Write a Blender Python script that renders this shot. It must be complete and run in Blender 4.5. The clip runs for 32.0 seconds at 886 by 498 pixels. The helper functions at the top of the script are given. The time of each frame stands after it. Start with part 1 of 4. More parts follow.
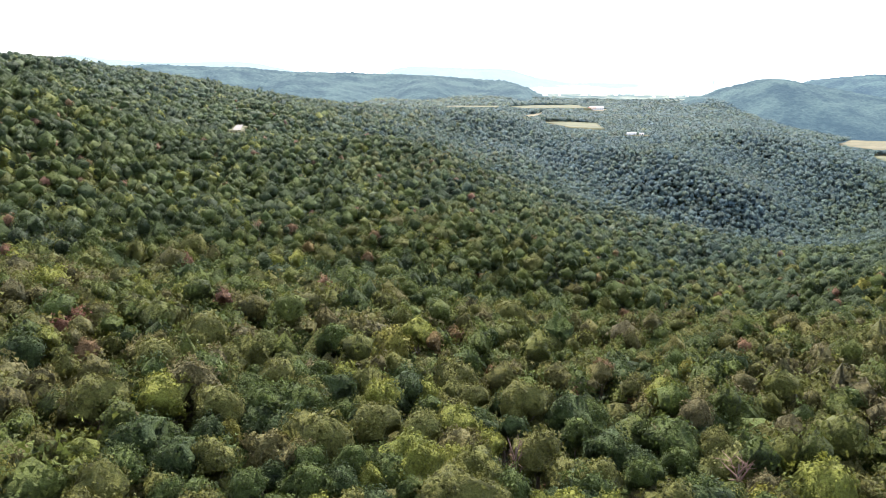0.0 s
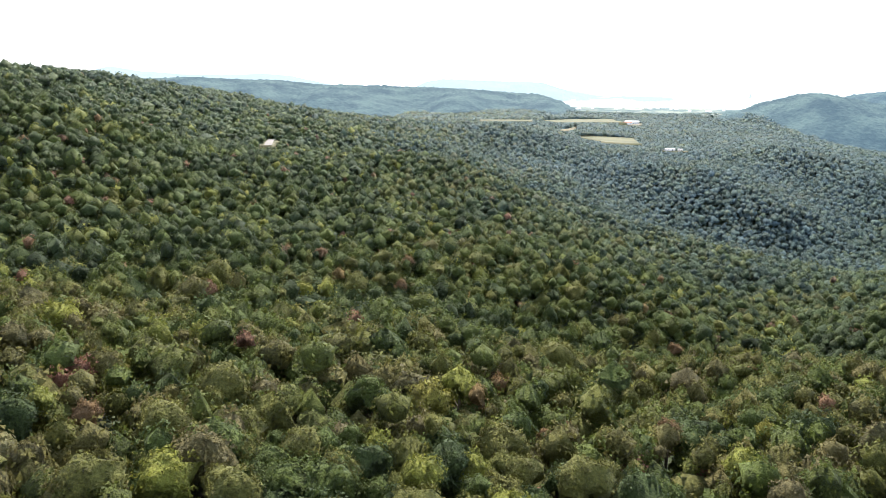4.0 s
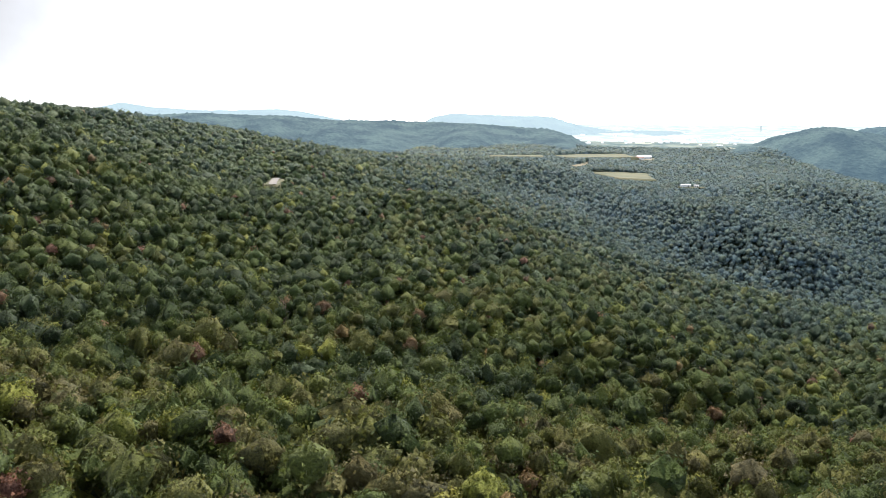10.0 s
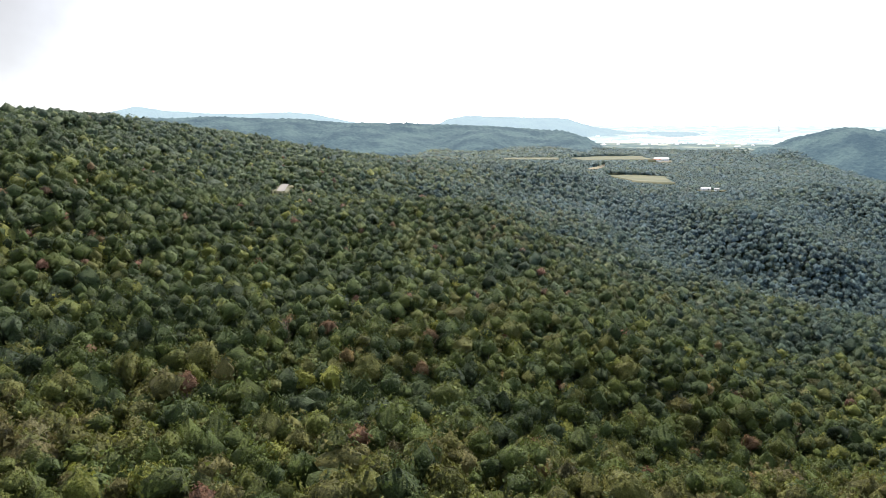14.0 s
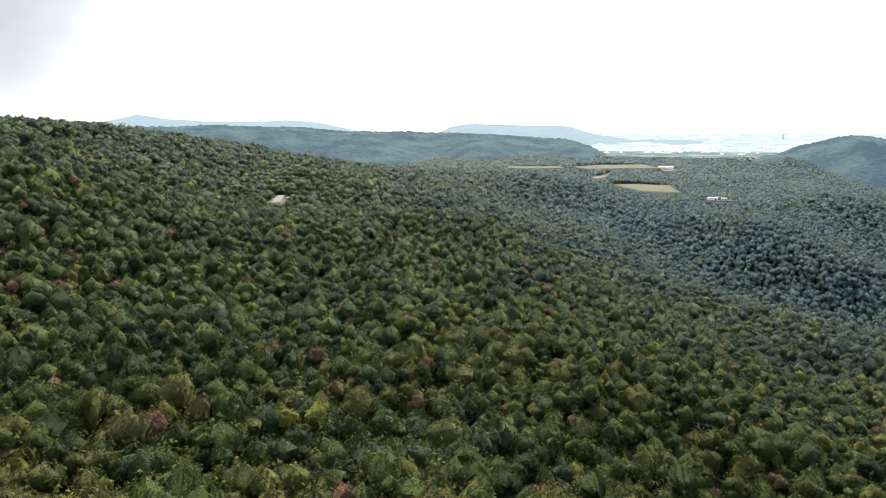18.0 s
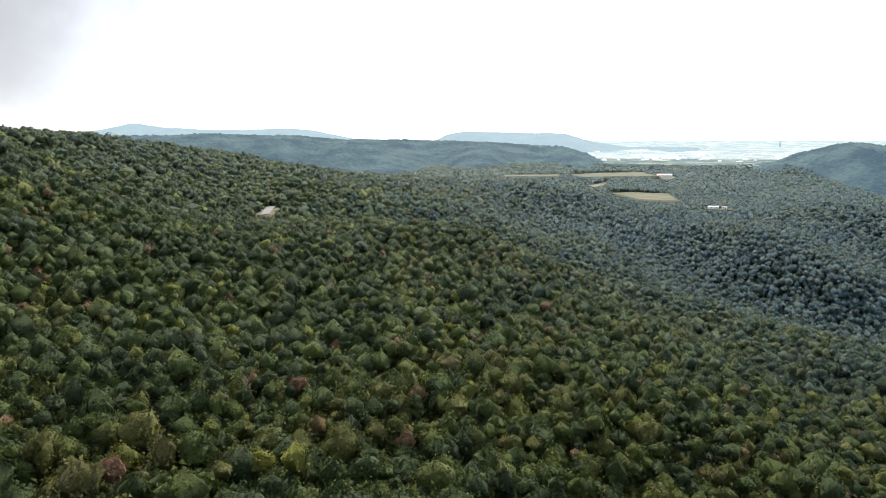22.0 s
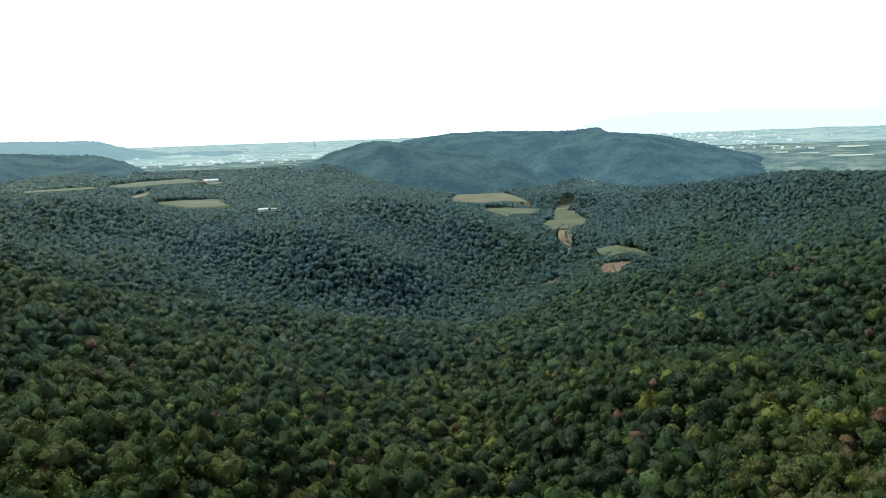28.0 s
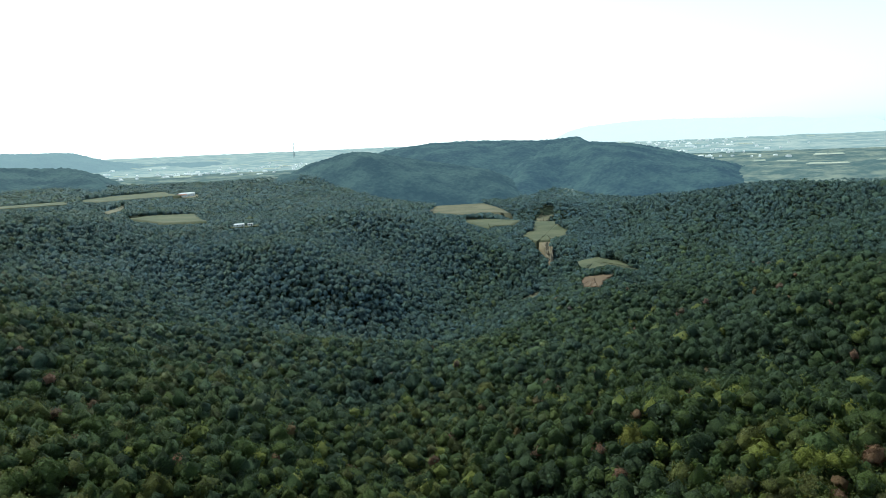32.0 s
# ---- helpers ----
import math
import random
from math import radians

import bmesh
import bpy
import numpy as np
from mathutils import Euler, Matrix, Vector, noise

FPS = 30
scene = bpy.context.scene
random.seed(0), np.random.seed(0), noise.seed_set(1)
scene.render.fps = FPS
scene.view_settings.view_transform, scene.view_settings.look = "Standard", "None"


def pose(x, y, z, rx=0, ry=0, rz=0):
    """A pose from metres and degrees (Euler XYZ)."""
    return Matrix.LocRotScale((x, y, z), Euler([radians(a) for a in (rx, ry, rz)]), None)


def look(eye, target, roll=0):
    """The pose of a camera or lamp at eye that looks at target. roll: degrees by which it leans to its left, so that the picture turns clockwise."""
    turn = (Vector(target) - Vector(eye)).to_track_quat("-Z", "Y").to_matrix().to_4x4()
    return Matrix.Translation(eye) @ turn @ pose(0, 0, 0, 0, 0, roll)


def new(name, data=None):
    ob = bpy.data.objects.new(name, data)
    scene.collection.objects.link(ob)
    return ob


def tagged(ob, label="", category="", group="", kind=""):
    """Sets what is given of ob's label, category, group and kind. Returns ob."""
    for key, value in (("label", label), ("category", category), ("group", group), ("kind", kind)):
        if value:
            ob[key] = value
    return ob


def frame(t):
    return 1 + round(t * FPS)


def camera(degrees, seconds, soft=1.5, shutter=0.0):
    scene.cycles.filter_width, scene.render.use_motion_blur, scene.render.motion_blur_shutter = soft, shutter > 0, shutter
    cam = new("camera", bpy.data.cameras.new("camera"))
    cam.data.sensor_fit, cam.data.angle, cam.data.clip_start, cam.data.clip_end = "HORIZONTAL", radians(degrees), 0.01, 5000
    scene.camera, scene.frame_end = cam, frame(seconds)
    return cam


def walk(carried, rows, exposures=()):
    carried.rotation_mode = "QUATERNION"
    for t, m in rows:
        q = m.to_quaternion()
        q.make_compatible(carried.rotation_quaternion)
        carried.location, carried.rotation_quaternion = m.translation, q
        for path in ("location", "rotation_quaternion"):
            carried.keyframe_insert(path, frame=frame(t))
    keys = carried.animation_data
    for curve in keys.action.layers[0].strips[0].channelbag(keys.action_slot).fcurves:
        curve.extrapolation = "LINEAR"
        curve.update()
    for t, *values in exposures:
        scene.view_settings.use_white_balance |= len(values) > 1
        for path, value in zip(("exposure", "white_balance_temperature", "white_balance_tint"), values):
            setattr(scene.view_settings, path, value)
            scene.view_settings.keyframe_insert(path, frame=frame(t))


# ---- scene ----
cam = camera(61.30, 32.0, soft=0.6)
# seconds, place of the drone, then its heading, pitch and bank in degrees
FLIGHT = [
    (0, -0.00, 0.00, 160.00, 0.00, -12.71, 0.48),
    (0.5, -0.36, 2.33, 159.98, 0.46, -12.62, 0.51),
    (1, -0.75, 4.75, 160.07, 0.85, -12.55, 0.53),
    (1.5, -1.08, 7.27, 160.11, 1.20, -12.48, 0.54),
    (2, -1.46, 9.88, 160.34, 1.41, -12.40, 0.53),
    (2.5, -1.94, 12.47, 160.88, 1.62, -12.37, 0.48),
    (4.5, -4.14, 22.26, 162.56, 2.75, -11.08, 0.82),
    (5, -4.61, 24.89, 162.96, 3.28, -9.91, 0.95),
    (5.5, -5.07, 27.44, 163.36, 3.50, -9.33, 0.94),
    (6, -5.53, 29.81, 163.62, 3.32, -9.13, 0.94),
    (6.5, -5.99, 32.16, 163.81, 3.23, -9.18, 0.88),
    (7, -6.41, 34.54, 163.94, 3.09, -9.24, 0.89),
    (7.5, -6.70, 36.99, 164.02, 3.02, -9.24, 0.79),
    (8, -6.84, 39.34, 164.03, 2.98, -9.27, 0.75),
    (8.5, -6.89, 41.65, 164.06, 2.94, -9.28, 0.71),
    (9, -6.91, 43.93, 164.09, 2.91, -9.27, 0.62),
    (9.5, -6.92, 46.26, 164.16, 2.93, -9.29, 0.54),
    (10, -6.87, 48.66, 164.23, 3.02, -9.29, 0.47),
    (10.5, -6.72, 51.03, 164.31, 3.14, -9.26, 0.45),
    (11, -6.53, 53.34, 164.35, 3.27, -9.23, 0.36),
    (11.5, -6.53, 55.77, 164.33, 3.39, -9.21, 0.25),
    (12, -6.70, 58.41, 164.40, 3.52, -9.18, 0.20),
    (12.5, -7.03, 61.13, 164.54, 3.63, -9.17, 0.20),
    (13, -7.23, 63.86, 164.87, 3.79, -9.16, 0.19),
    (13.5, -7.37, 66.51, 165.43, 3.94, -9.16, 0.20),
    (14, -7.52, 69.03, 166.07, 4.12, -9.16, 0.17),
    (14.5, -7.64, 71.47, 166.57, 4.25, -9.18, 0.12),
    (16.5, -7.69, 81.70, 166.72, 4.61, -8.96, -0.01),
    (17, -7.77, 84.53, 167.02, 4.62, -8.95, -0.02),
    (17.5, -7.75, 87.40, 167.31, 4.75, -8.89, 0.03),
    (18, -7.61, 90.14, 167.43, 4.31, -8.58, 0.12),
    (18.5, -7.52, 92.86, 167.54, 4.29, -8.33, 0.12),
    (19, -7.41, 95.48, 167.58, 4.21, -8.20, 0.13),
    (19.5, -7.40, 97.99, 167.72, 3.98, -8.17, 0.03),
    (20, -7.38, 100.53, 167.96, 4.08, -8.15, 0.04),
    (20.5, -7.34, 102.87, 168.16, 4.03, -8.08, 0.01),
    (21, -7.31, 105.05, 168.39, 3.98, -8.02, 0.04),
    (21.5, -7.26, 107.22, 168.58, 4.01, -8.03, -0.05),
    (22, -7.30, 109.62, 168.79, 4.10, -8.02, -0.03),
    (22.5, -7.52, 112.11, 168.95, 4.17, -7.99, 0.07),
    (23, -7.83, 114.60, 169.04, 4.20, -7.93, 0.09),
    (23.5, -8.20, 117.04, 169.18, 4.24, -7.91, 0.17),
    (24, -8.52, 119.52, 169.30, 4.27, -7.89, 0.23),
    (24.5, -8.62, 122.10, 169.41, 1.23, -7.85, 0.26),
    (24.8, -8.60, 123.57, 169.38, -10.14, -7.84, -0.07),
    (25, -8.53, 124.52, 169.33, -16.60, -8.00, -0.09),
    (25.5, -8.21, 126.78, 169.20, -22.30, -8.17, -0.47),
    (26, -7.50, 128.75, 169.13, -25.00, -8.21, -0.88),
    (26.5, -6.62, 130.53, 169.04, -26.75, -8.15, -1.30),
    (28.5, -1.10, 136.99, 169.80, -29.99, -8.41, -2.25),
    (29, 0.52, 138.61, 170.32, -30.57, -8.41, -2.36),
    (29.5, 2.20, 140.09, 170.84, -30.91, -8.39, -2.41),
    (30, 3.81, 141.50, 171.49, -31.08, -8.34, -2.53),
    (30.5, 5.07, 142.75, 172.26, -31.31, -8.26, -2.63),
    (31, 5.68, 143.69, 173.15, -31.52, -8.15, -2.61),
    (31.5, 5.96, 144.21, 174.20, -31.40, -7.97, -2.45),
    (32, 6.24, 144.50, 175.33, -30.82, -7.78, -2.46),
]


# seconds, stops, white balance
EXPOSURES = [(0, 1.89, 6050, 12), (2.5, 1.86, 6050, 12), (5, 1.76, 6150, 11), (6.5, 1.52, 6150, 11), (14, 1.40, 6150, 11), (23.5, 1.18, 6100, 10), (25, 1.15, 5900, 4), (26, 0.86, 5650, -5), (32, 0.46, 5400, -11)]


def aim(x, y, z, yaw, pitch, bank):
    return pose(x, y, z, 90 + pitch, 0, yaw) @ pose(0, 0, 0, 0, 0, bank)


walk(cam, [(row[0], aim(*row[1:])) for row in FLIGHT], EXPOSURES)

# ---- sky, sun ----
SUN_EL, SUN_AZ = radians(46), radians(-3)      # azimuth clockwise from +y
world = bpy.data.worlds.new("sky")
scene.world = world
world.use_nodes = True
wn, wl = world.node_tree.nodes, world.node_tree.links
sky = wn.new("ShaderNodeTexSky")
sky.sky_type, sky.sun_disc = "NISHITA", False
sky.sun_elevation, sky.sun_rotation = SUN_EL, SUN_AZ
sky.altitude, sky.air_density, sky.dust_density, sky.ozone_density = 600, 0.65, 1.8, 0.6
# a milky summer sky, with one grey cloud bank ahead and to the left
milk = wn.new("ShaderNodeHueSaturation")
milk.inputs["Saturation"].default_value = 0.36
wl.new(sky.outputs[0], milk.inputs["Color"])
way = wn.new("ShaderNodeTexCoord")
puff = wn.new("ShaderNodeTexNoise")
puff.inputs["Scale"].default_value, puff.inputs["Detail"].default_value = 5.0, 5
wl.new(way.outputs["Generated"], puff.inputs["Vector"])
toward = wn.new("ShaderNodeVectorMath")
toward.operation = "DOT_PRODUCT"
CLOUD_AZ, CLOUD_EL = radians(-36), radians(15)
toward.inputs[1].default_value = (math.sin(CLOUD_AZ) * math.cos(CLOUD_EL), math.cos(CLOUD_AZ) * math.cos(CLOUD_EL), math.sin(CLOUD_EL))
wl.new(way.outputs["Generated"], toward.inputs[0])
wisp = wn.new("ShaderNodeMath")
wisp.operation = "MULTIPLY_ADD"
wl.new(puff.outputs[0], wisp.inputs[0])
wisp.inputs[1].default_value = 0.05
wl.new(toward.outputs["Value"], wisp.inputs[2])
bank = wn.new("ShaderNodeMapRange")
bank.interpolation_type = "SMOOTHSTEP"
wl.new(wisp.outputs[0], bank.inputs[0])
for k, v in ((1, 0.945), (2, 1.02), (3, 0.0), (4, 0.9)):
    bank.inputs[k].default_value = v
cloudy = wn.new("ShaderNodeMix")
cloudy.data_type = "RGBA"
wl.new(bank.outputs[0], cloudy.inputs[0])
wl.new(milk.outputs[0], cloudy.inputs[6])
cloudy.inputs[7].default_value = (1.06, 1.0, 0.92, 1)
wl.new(cloudy.outputs[2], wn["Background"].inputs[0])
wn["Background"].inputs[1].default_value = 0.18
sun = new("sun", bpy.data.lights.new("sun", "SUN"))
sun.data.energy, sun.data.angle, sun.data.color = 3.1, radians(2.5), (1.0, 0.88, 0.68)
sun_way = Vector((math.sin(SUN_AZ) * math.cos(SUN_EL), math.cos(SUN_AZ) * math.cos(SUN_EL), math.sin(SUN_EL)))
sun.matrix_world = look(sun_way * 500, (0, 0, 0))


# ---- materials ----
def material(name, rough=0.8):
    mat = bpy.data.materials.new(name)
    mat.use_nodes = True
    n, l = mat.node_tree.nodes, mat.node_tree.links
    b = n["Principled BSDF"]
    b.inputs["Roughness"].default_value = rough
    b.inputs["Specular IOR Level"].default_value = 0.2
    return mat, n, l, b


def ramp(n, stops):
    r = n.new("ShaderNodeValToRGB")
    e = r.color_ramp.elements
    while len(e) < len(stops):
        e.new(0.5)
    for k, (p, c) in zip(e, stops):
        k.position, k.color = p, (*c, 1)
    return r


LEAVES = [(0.00, (0.042, 0.061, 0.023)), (0.15, (0.058, 0.083, 0.023)), (0.30, (0.085, 0.110, 0.024)), (0.45, (0.110, 0.116, 0.028)),
          (0.60, (0.128, 0.119, 0.037)), (0.72, (0.123, 0.106, 0.052)), (0.80, (0.135, 0.156, 0.032)), (0.88, (0.191, 0.198, 0.032)),
          (0.95, (0.173, 0.106, 0.056)), (1.00, (0.183, 0.092, 0.060))]


def leaf_material(name):
    """Leaves: the tree's own tone, a bluish tint that paints haze onto distant woods, and a shade of its own for each
    spray.
    """
    mat, n, l, b = material(name, 0.7)
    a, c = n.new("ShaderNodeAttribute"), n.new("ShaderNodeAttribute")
    a.attribute_name, c.attribute_name = "tone", "haze_tint"
    tones = ramp(n, LEAVES)
    l.new(a.outputs["Fac"], tones.inputs[0])
    # bluish haze mixed into the leaf colour, more for farther trees
    haze_mix = n.new("ShaderNodeMix")
    haze_mix.data_type = "RGBA"
    l.new(c.outputs["Fac"], haze_mix.inputs[0])
    l.new(tones.outputs[0], haze_mix.inputs[6])
    haze_mix.inputs[7].default_value = (0.075, 0.124, 0.152, 1)
    geo, tex = n.new("ShaderNodeNewGeometry"), n.new("ShaderNodeTexNoise")
    l.new(geo.outputs["Position"], tex.inputs["Vector"])
    tex.inputs["Scale"].default_value, tex.inputs["Detail"].default_value, tex.inputs["Roughness"].default_value = 1.9, 3, 0.75
    both = n.new("ShaderNodeMath")
    both.operation = "MULTIPLY_ADD"
    l.new(geo.outputs["Random Per Island"], both.inputs[0])
    both.inputs[1].default_value = 0.22
    l.new(tex.outputs[0], both.inputs[2])
    gain = n.new("ShaderNodeMapRange")
    l.new(both.outputs[0], gain.inputs[0])
    for k, v in ((1, 0.38), (2, 0.86), (3, 0.46), (4, 1.65)):
        gain.inputs[k].default_value = v
    hue = n.new("ShaderNodeHueSaturation")
    l.new(haze_mix.outputs[2], hue.inputs["Color"])
    l.new(gain.outputs[0], hue.inputs["Value"])
    l.new(hue.outputs[0], b.inputs["Base Color"])
    bump = n.new("ShaderNodeBump")
    bump.inputs["Strength"].default_value, bump.inputs["Distance"].default_value = 1.0, 0.9
    l.new(tex.outputs[0], bump.inputs["Height"])
    l.new(bump.outputs[0], b.inputs["Normal"])
    b.inputs["Specular IOR Level"].default_value = 0.1
    # faint bluish sheen, also standing in for haze
    b.inputs["Sheen Weight"].default_value = 0.04
    b.inputs["Sheen Tint"].default_value = (0.60, 0.80, 1.0, 1)
    b.inputs["Sheen Roughness"].default_value = 0.5
    # light that comes through the leaves
    thru = n.new("ShaderNodeBsdfTranslucent")
    l.new(hue.outputs[0], thru.inputs[0])
    mix = n.new("ShaderNodeMixShader")
    mix.inputs[0].default_value = 0.26
    l.new(b.outputs[0], mix.inputs[1])
    l.new(thru.outputs[0], mix.inputs[2])
    l.new(mix.outputs[0], n["Material Output"].inputs[0])
    return mat


FOREST = leaf_material("leaves")


def mottled(name, dark, light, scale, rough=0.9, fine=None, bump=0.0, reach=1.0, low=0.5, high=1.0):
    mat, n, l, b = material(name, rough)
    geo, tex, tex2 = n.new("ShaderNodeNewGeometry"), n.new("ShaderNodeTexNoise"), n.new("ShaderNodeTexNoise")
    for t, s in ((tex, scale), (tex2, fine or scale * 9)):
        l.new(geo.outputs["Position"], t.inputs["Vector"])
        t.inputs["Scale"].default_value, t.inputs["Detail"].default_value = s, 5
    mean = n.new("ShaderNodeMath")
    mean.operation = "MULTIPLY_ADD"
    l.new(tex2.outputs[0], mean.inputs[0])
    mean.inputs[1].default_value = 0.5
    l.new(tex.outputs[0], mean.inputs[2])
    r = ramp(n, [(low, dark), (high, light)])
    l.new(mean.outputs[0], r.inputs[0])
    l.new(r.outputs[0], b.inputs["Base Color"])
    if bump:
        bp = n.new("ShaderNodeBump")
        bp.inputs["Strength"].default_value, bp.inputs["Distance"].default_value = bump, reach
        l.new(tex2.outputs[0], bp.inputs["Height"])
        l.new(bp.outputs[0], b.inputs["Normal"])
    return mat, b


FLOOR, _ = mottled("forest_floor", (0.026, 0.040, 0.022), (0.056, 0.074, 0.040), 0.05, fine=0.6, bump=1.0, reach=0.6)
GRASS, _ = mottled("meadow", (0.060, 0.070, 0.034), (0.105, 0.105, 0.058), 0.02, low=0.6, high=0.9)
HAY, _ = mottled("dry_meadow", (0.095, 0.090, 0.052), (0.15, 0.135, 0.085), 0.02, low=0.6, high=0.9)
SOIL, _ = mottled("tilled_soil", (0.12, 0.092, 0.056), (0.19, 0.15, 0.095), 0.03)
RED_SOIL, _ = mottled("red_soil", (0.11, 0.072, 0.046), (0.17, 0.115, 0.073), 0.03)
ASPHALT, _ = mottled("worn_asphalt", (0.13, 0.125, 0.12), (0.22, 0.21, 0.20), 0.15)
PAINT, _ = mottled("white_boards", (0.62, 0.61, 0.58), (0.80, 0.79, 0.76), 0.3)
METAL, _ = mottled("sheet_metal_roof", (0.55, 0.56, 0.57), (0.75, 0.76, 0.77), 0.2, 0.45)
RUST, _ = mottled("red_roof", (0.22, 0.09, 0.06), (0.33, 0.15, 0.10), 0.2, 0.7)
GLASS, _ = mottled("window_glass", (0.02, 0.025, 0.03), (0.05, 0.055, 0.06), 0.5, 0.1)
DEAD, _ = mottled("dead_wood", (0.16, 0.10, 0.08), (0.30, 0.20, 0.17), 1.0)
STEEL, _ = mottled("galvanised_steel", (0.30, 0.31, 0.32), (0.42, 0.43, 0.44), 0.3, 0.5)
BARK, _ = mottled("bark", (0.09, 0.07, 0.055), (0.20, 0.17, 0.14), 1.5)


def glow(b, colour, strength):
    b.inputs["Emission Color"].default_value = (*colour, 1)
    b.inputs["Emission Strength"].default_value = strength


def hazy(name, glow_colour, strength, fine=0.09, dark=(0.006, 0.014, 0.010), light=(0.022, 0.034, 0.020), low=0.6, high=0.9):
    """Woods or farmland of the distance; a faint emission stands in for kilometres of bright air."""
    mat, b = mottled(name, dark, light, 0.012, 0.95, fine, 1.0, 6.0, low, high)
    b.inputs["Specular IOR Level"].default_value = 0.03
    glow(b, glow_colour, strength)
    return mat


# emission painted in place of haze, stronger the farther the land lies
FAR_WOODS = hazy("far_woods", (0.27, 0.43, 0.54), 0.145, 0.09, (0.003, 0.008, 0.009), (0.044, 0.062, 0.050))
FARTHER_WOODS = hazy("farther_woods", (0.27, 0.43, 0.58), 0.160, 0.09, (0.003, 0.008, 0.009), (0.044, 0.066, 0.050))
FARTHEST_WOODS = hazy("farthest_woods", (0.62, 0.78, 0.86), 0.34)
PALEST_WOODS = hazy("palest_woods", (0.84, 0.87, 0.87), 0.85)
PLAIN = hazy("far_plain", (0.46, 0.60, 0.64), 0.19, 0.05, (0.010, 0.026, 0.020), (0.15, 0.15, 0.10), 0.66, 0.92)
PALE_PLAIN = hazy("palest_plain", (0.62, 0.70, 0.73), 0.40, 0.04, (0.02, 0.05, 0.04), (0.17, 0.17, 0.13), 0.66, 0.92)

# ---- the land ----
# landforms, each a line or a few spots of the tree tops: plan x, plan y, height
FORMS = []
# brow of the near knoll
FORMS += [(-29, 230, 99), (-8, 236, 93), (13, 241, 87), (42, 247, 82), (63, 251, 82), (85, 257, 80), (107, 262, 77), (128, 263, 75), (159, 259, 77)]
# ravine behind it
FORMS += [(49, 284, 62), (72, 288, 62), (96, 293, 60), (121, 297, 57)]
# the long slope beside the flight
FORMS += [(-104, 336, 101), (-62, 289, 90), (-41, 335, 95), (-17, 318, 86), (9, 483, 82), (39, 442, 77), (78, 377, 70), (99, 373, 61), (137, 402, 41), (177, 484, 40), (-88, 379, 90), (107, 459, 61), (168, 505, 32), (49, 372, 78), (50, 328, 62), (-35, 400, 97)]
# low spur across the ravine
FORMS += [(14, 623, 97), (47, 649, 82), (90, 677, 66), (151, 696, 47), (217, 693, 34), (281, 673, 23), (318, 644, 18)]
# draw behind the spur
FORMS += [(51, 704, 65), (98, 731, 49), (165, 749, 30), (236, 745, 17), (307, 721, 6), (347, 691, 1)]
# foot of the valley hill
FORMS += [(10, 776, 88), (61, 812, 69), (114, 828, 53), (187, 830, 35), (267, 822, 21), (345, 795, 9), (400, 744, 5)]
# face of the valley hill
FORMS += [(37, 857, 81), (125, 885, 55), (201, 872, 46), (242, 859, 40), (74, 967, 91), (142, 966, 72), (189, 929, 58), (182, 1021, 81)]
# its rounded nose
FORMS += [(229, 959, 82), (264, 915, 74), (296, 870, 62), (322, 830, 53), (355, 782, 12)]
# hollow behind the nose
FORMS += [(364, 905, 52), (398, 862, 33), (406, 817, 13), (424, 779, 1)]
# crest of the valley hill
FORMS += [(23, 1102, 120), (85, 1119, 113), (160, 1129, 98), (273, 1114, 90), (345, 1102, 91), (424, 1093, 98), (486, 1062, 91), (536, 1010, 74), (568, 950, 53), (589, 893, 34), (572, 851, 12)]
# its shoulder above the valley
FORMS += [(333, 1030, 78), (421, 1003, 71), (486, 931, 56), (524, 866, 34), (498, 831, 17), (468, 879, 29), (489, 798, 7)]
# far side of the crest
FORMS += [(460, 1175, 68), (528, 1142, 61), (583, 1086, 44), (619, 1024, 23), (644, 964, 4), (628, 921, -18)]
# creek that runs down to the fields
FORMS += [(146, 374, 43), (163, 420, 39), (190, 471, 37), (239, 527, 35), (298, 575, 32), (372, 648, 27), (445, 720, 22), (548, 780, 21)]
# lower slope above the creek
FORMS += [(120, 491, 54), (182, 592, 38), (210, 578, 32), (119, 583, 49), (73, 585, 64), (248, 593, 30)]
# open valley floor
FORMS += [(593, 779, 29), (604, 879, 37), (686, 874, 31), (676, 812, 25), (739, 990, 34), (859, 1205, 39), (806, 1308, 42), (776, 1180, 38), (1015, 1378, 49), (924, 1592, 49), (835, 1645, 54)]
# crest of the long spur east of the creek
FORMS += [(498, 400, 97), (500, 434, 89), (502, 469, 85), (503, 517, 72), (505, 575, 58), (514, 637, 44), (510, 693, 28)]
# far side of the spur
FORMS += [(569, 437, 69), (569, 475, 61), (569, 513, 57), (567, 565, 44), (565, 628, 30), (572, 692, 16)]
# face of the spur
FORMS += [(414, 616, 33), (343, 567, 30), (351, 509, 40), (413, 550, 43), (420, 502, 55), (429, 462, 67), (429, 413, 81), (430, 373, 90), (350, 441, 56), (357, 389, 72), (362, 346, 82)]
# bench on the spur
FORMS += [(316, 454, 55), (327, 422, 59), (335, 390, 65), (334, 358, 70), (343, 335, 75), (351, 322, 77)]
# bowl below the bench
FORMS += [(310, 378, 60), (329, 327, 72)]
# nearer brow
FORMS += [(218, 391, 61), (228, 366, 72), (237, 343, 78), (247, 324, 82), (246, 300, 85), (246, 272, 91)]
# dip behind the brow
FORMS += [(252, 391, 62), (263, 366, 68), (275, 345, 72), (275, 319, 75), (277, 289, 81)]
# slope below the brow
FORMS += [(168, 376, 55), (183, 337, 66), (196, 297, 78), (217, 272, 87), (176, 302, 68), (182, 267, 79), (186, 245, 86), (158, 344, 51)]
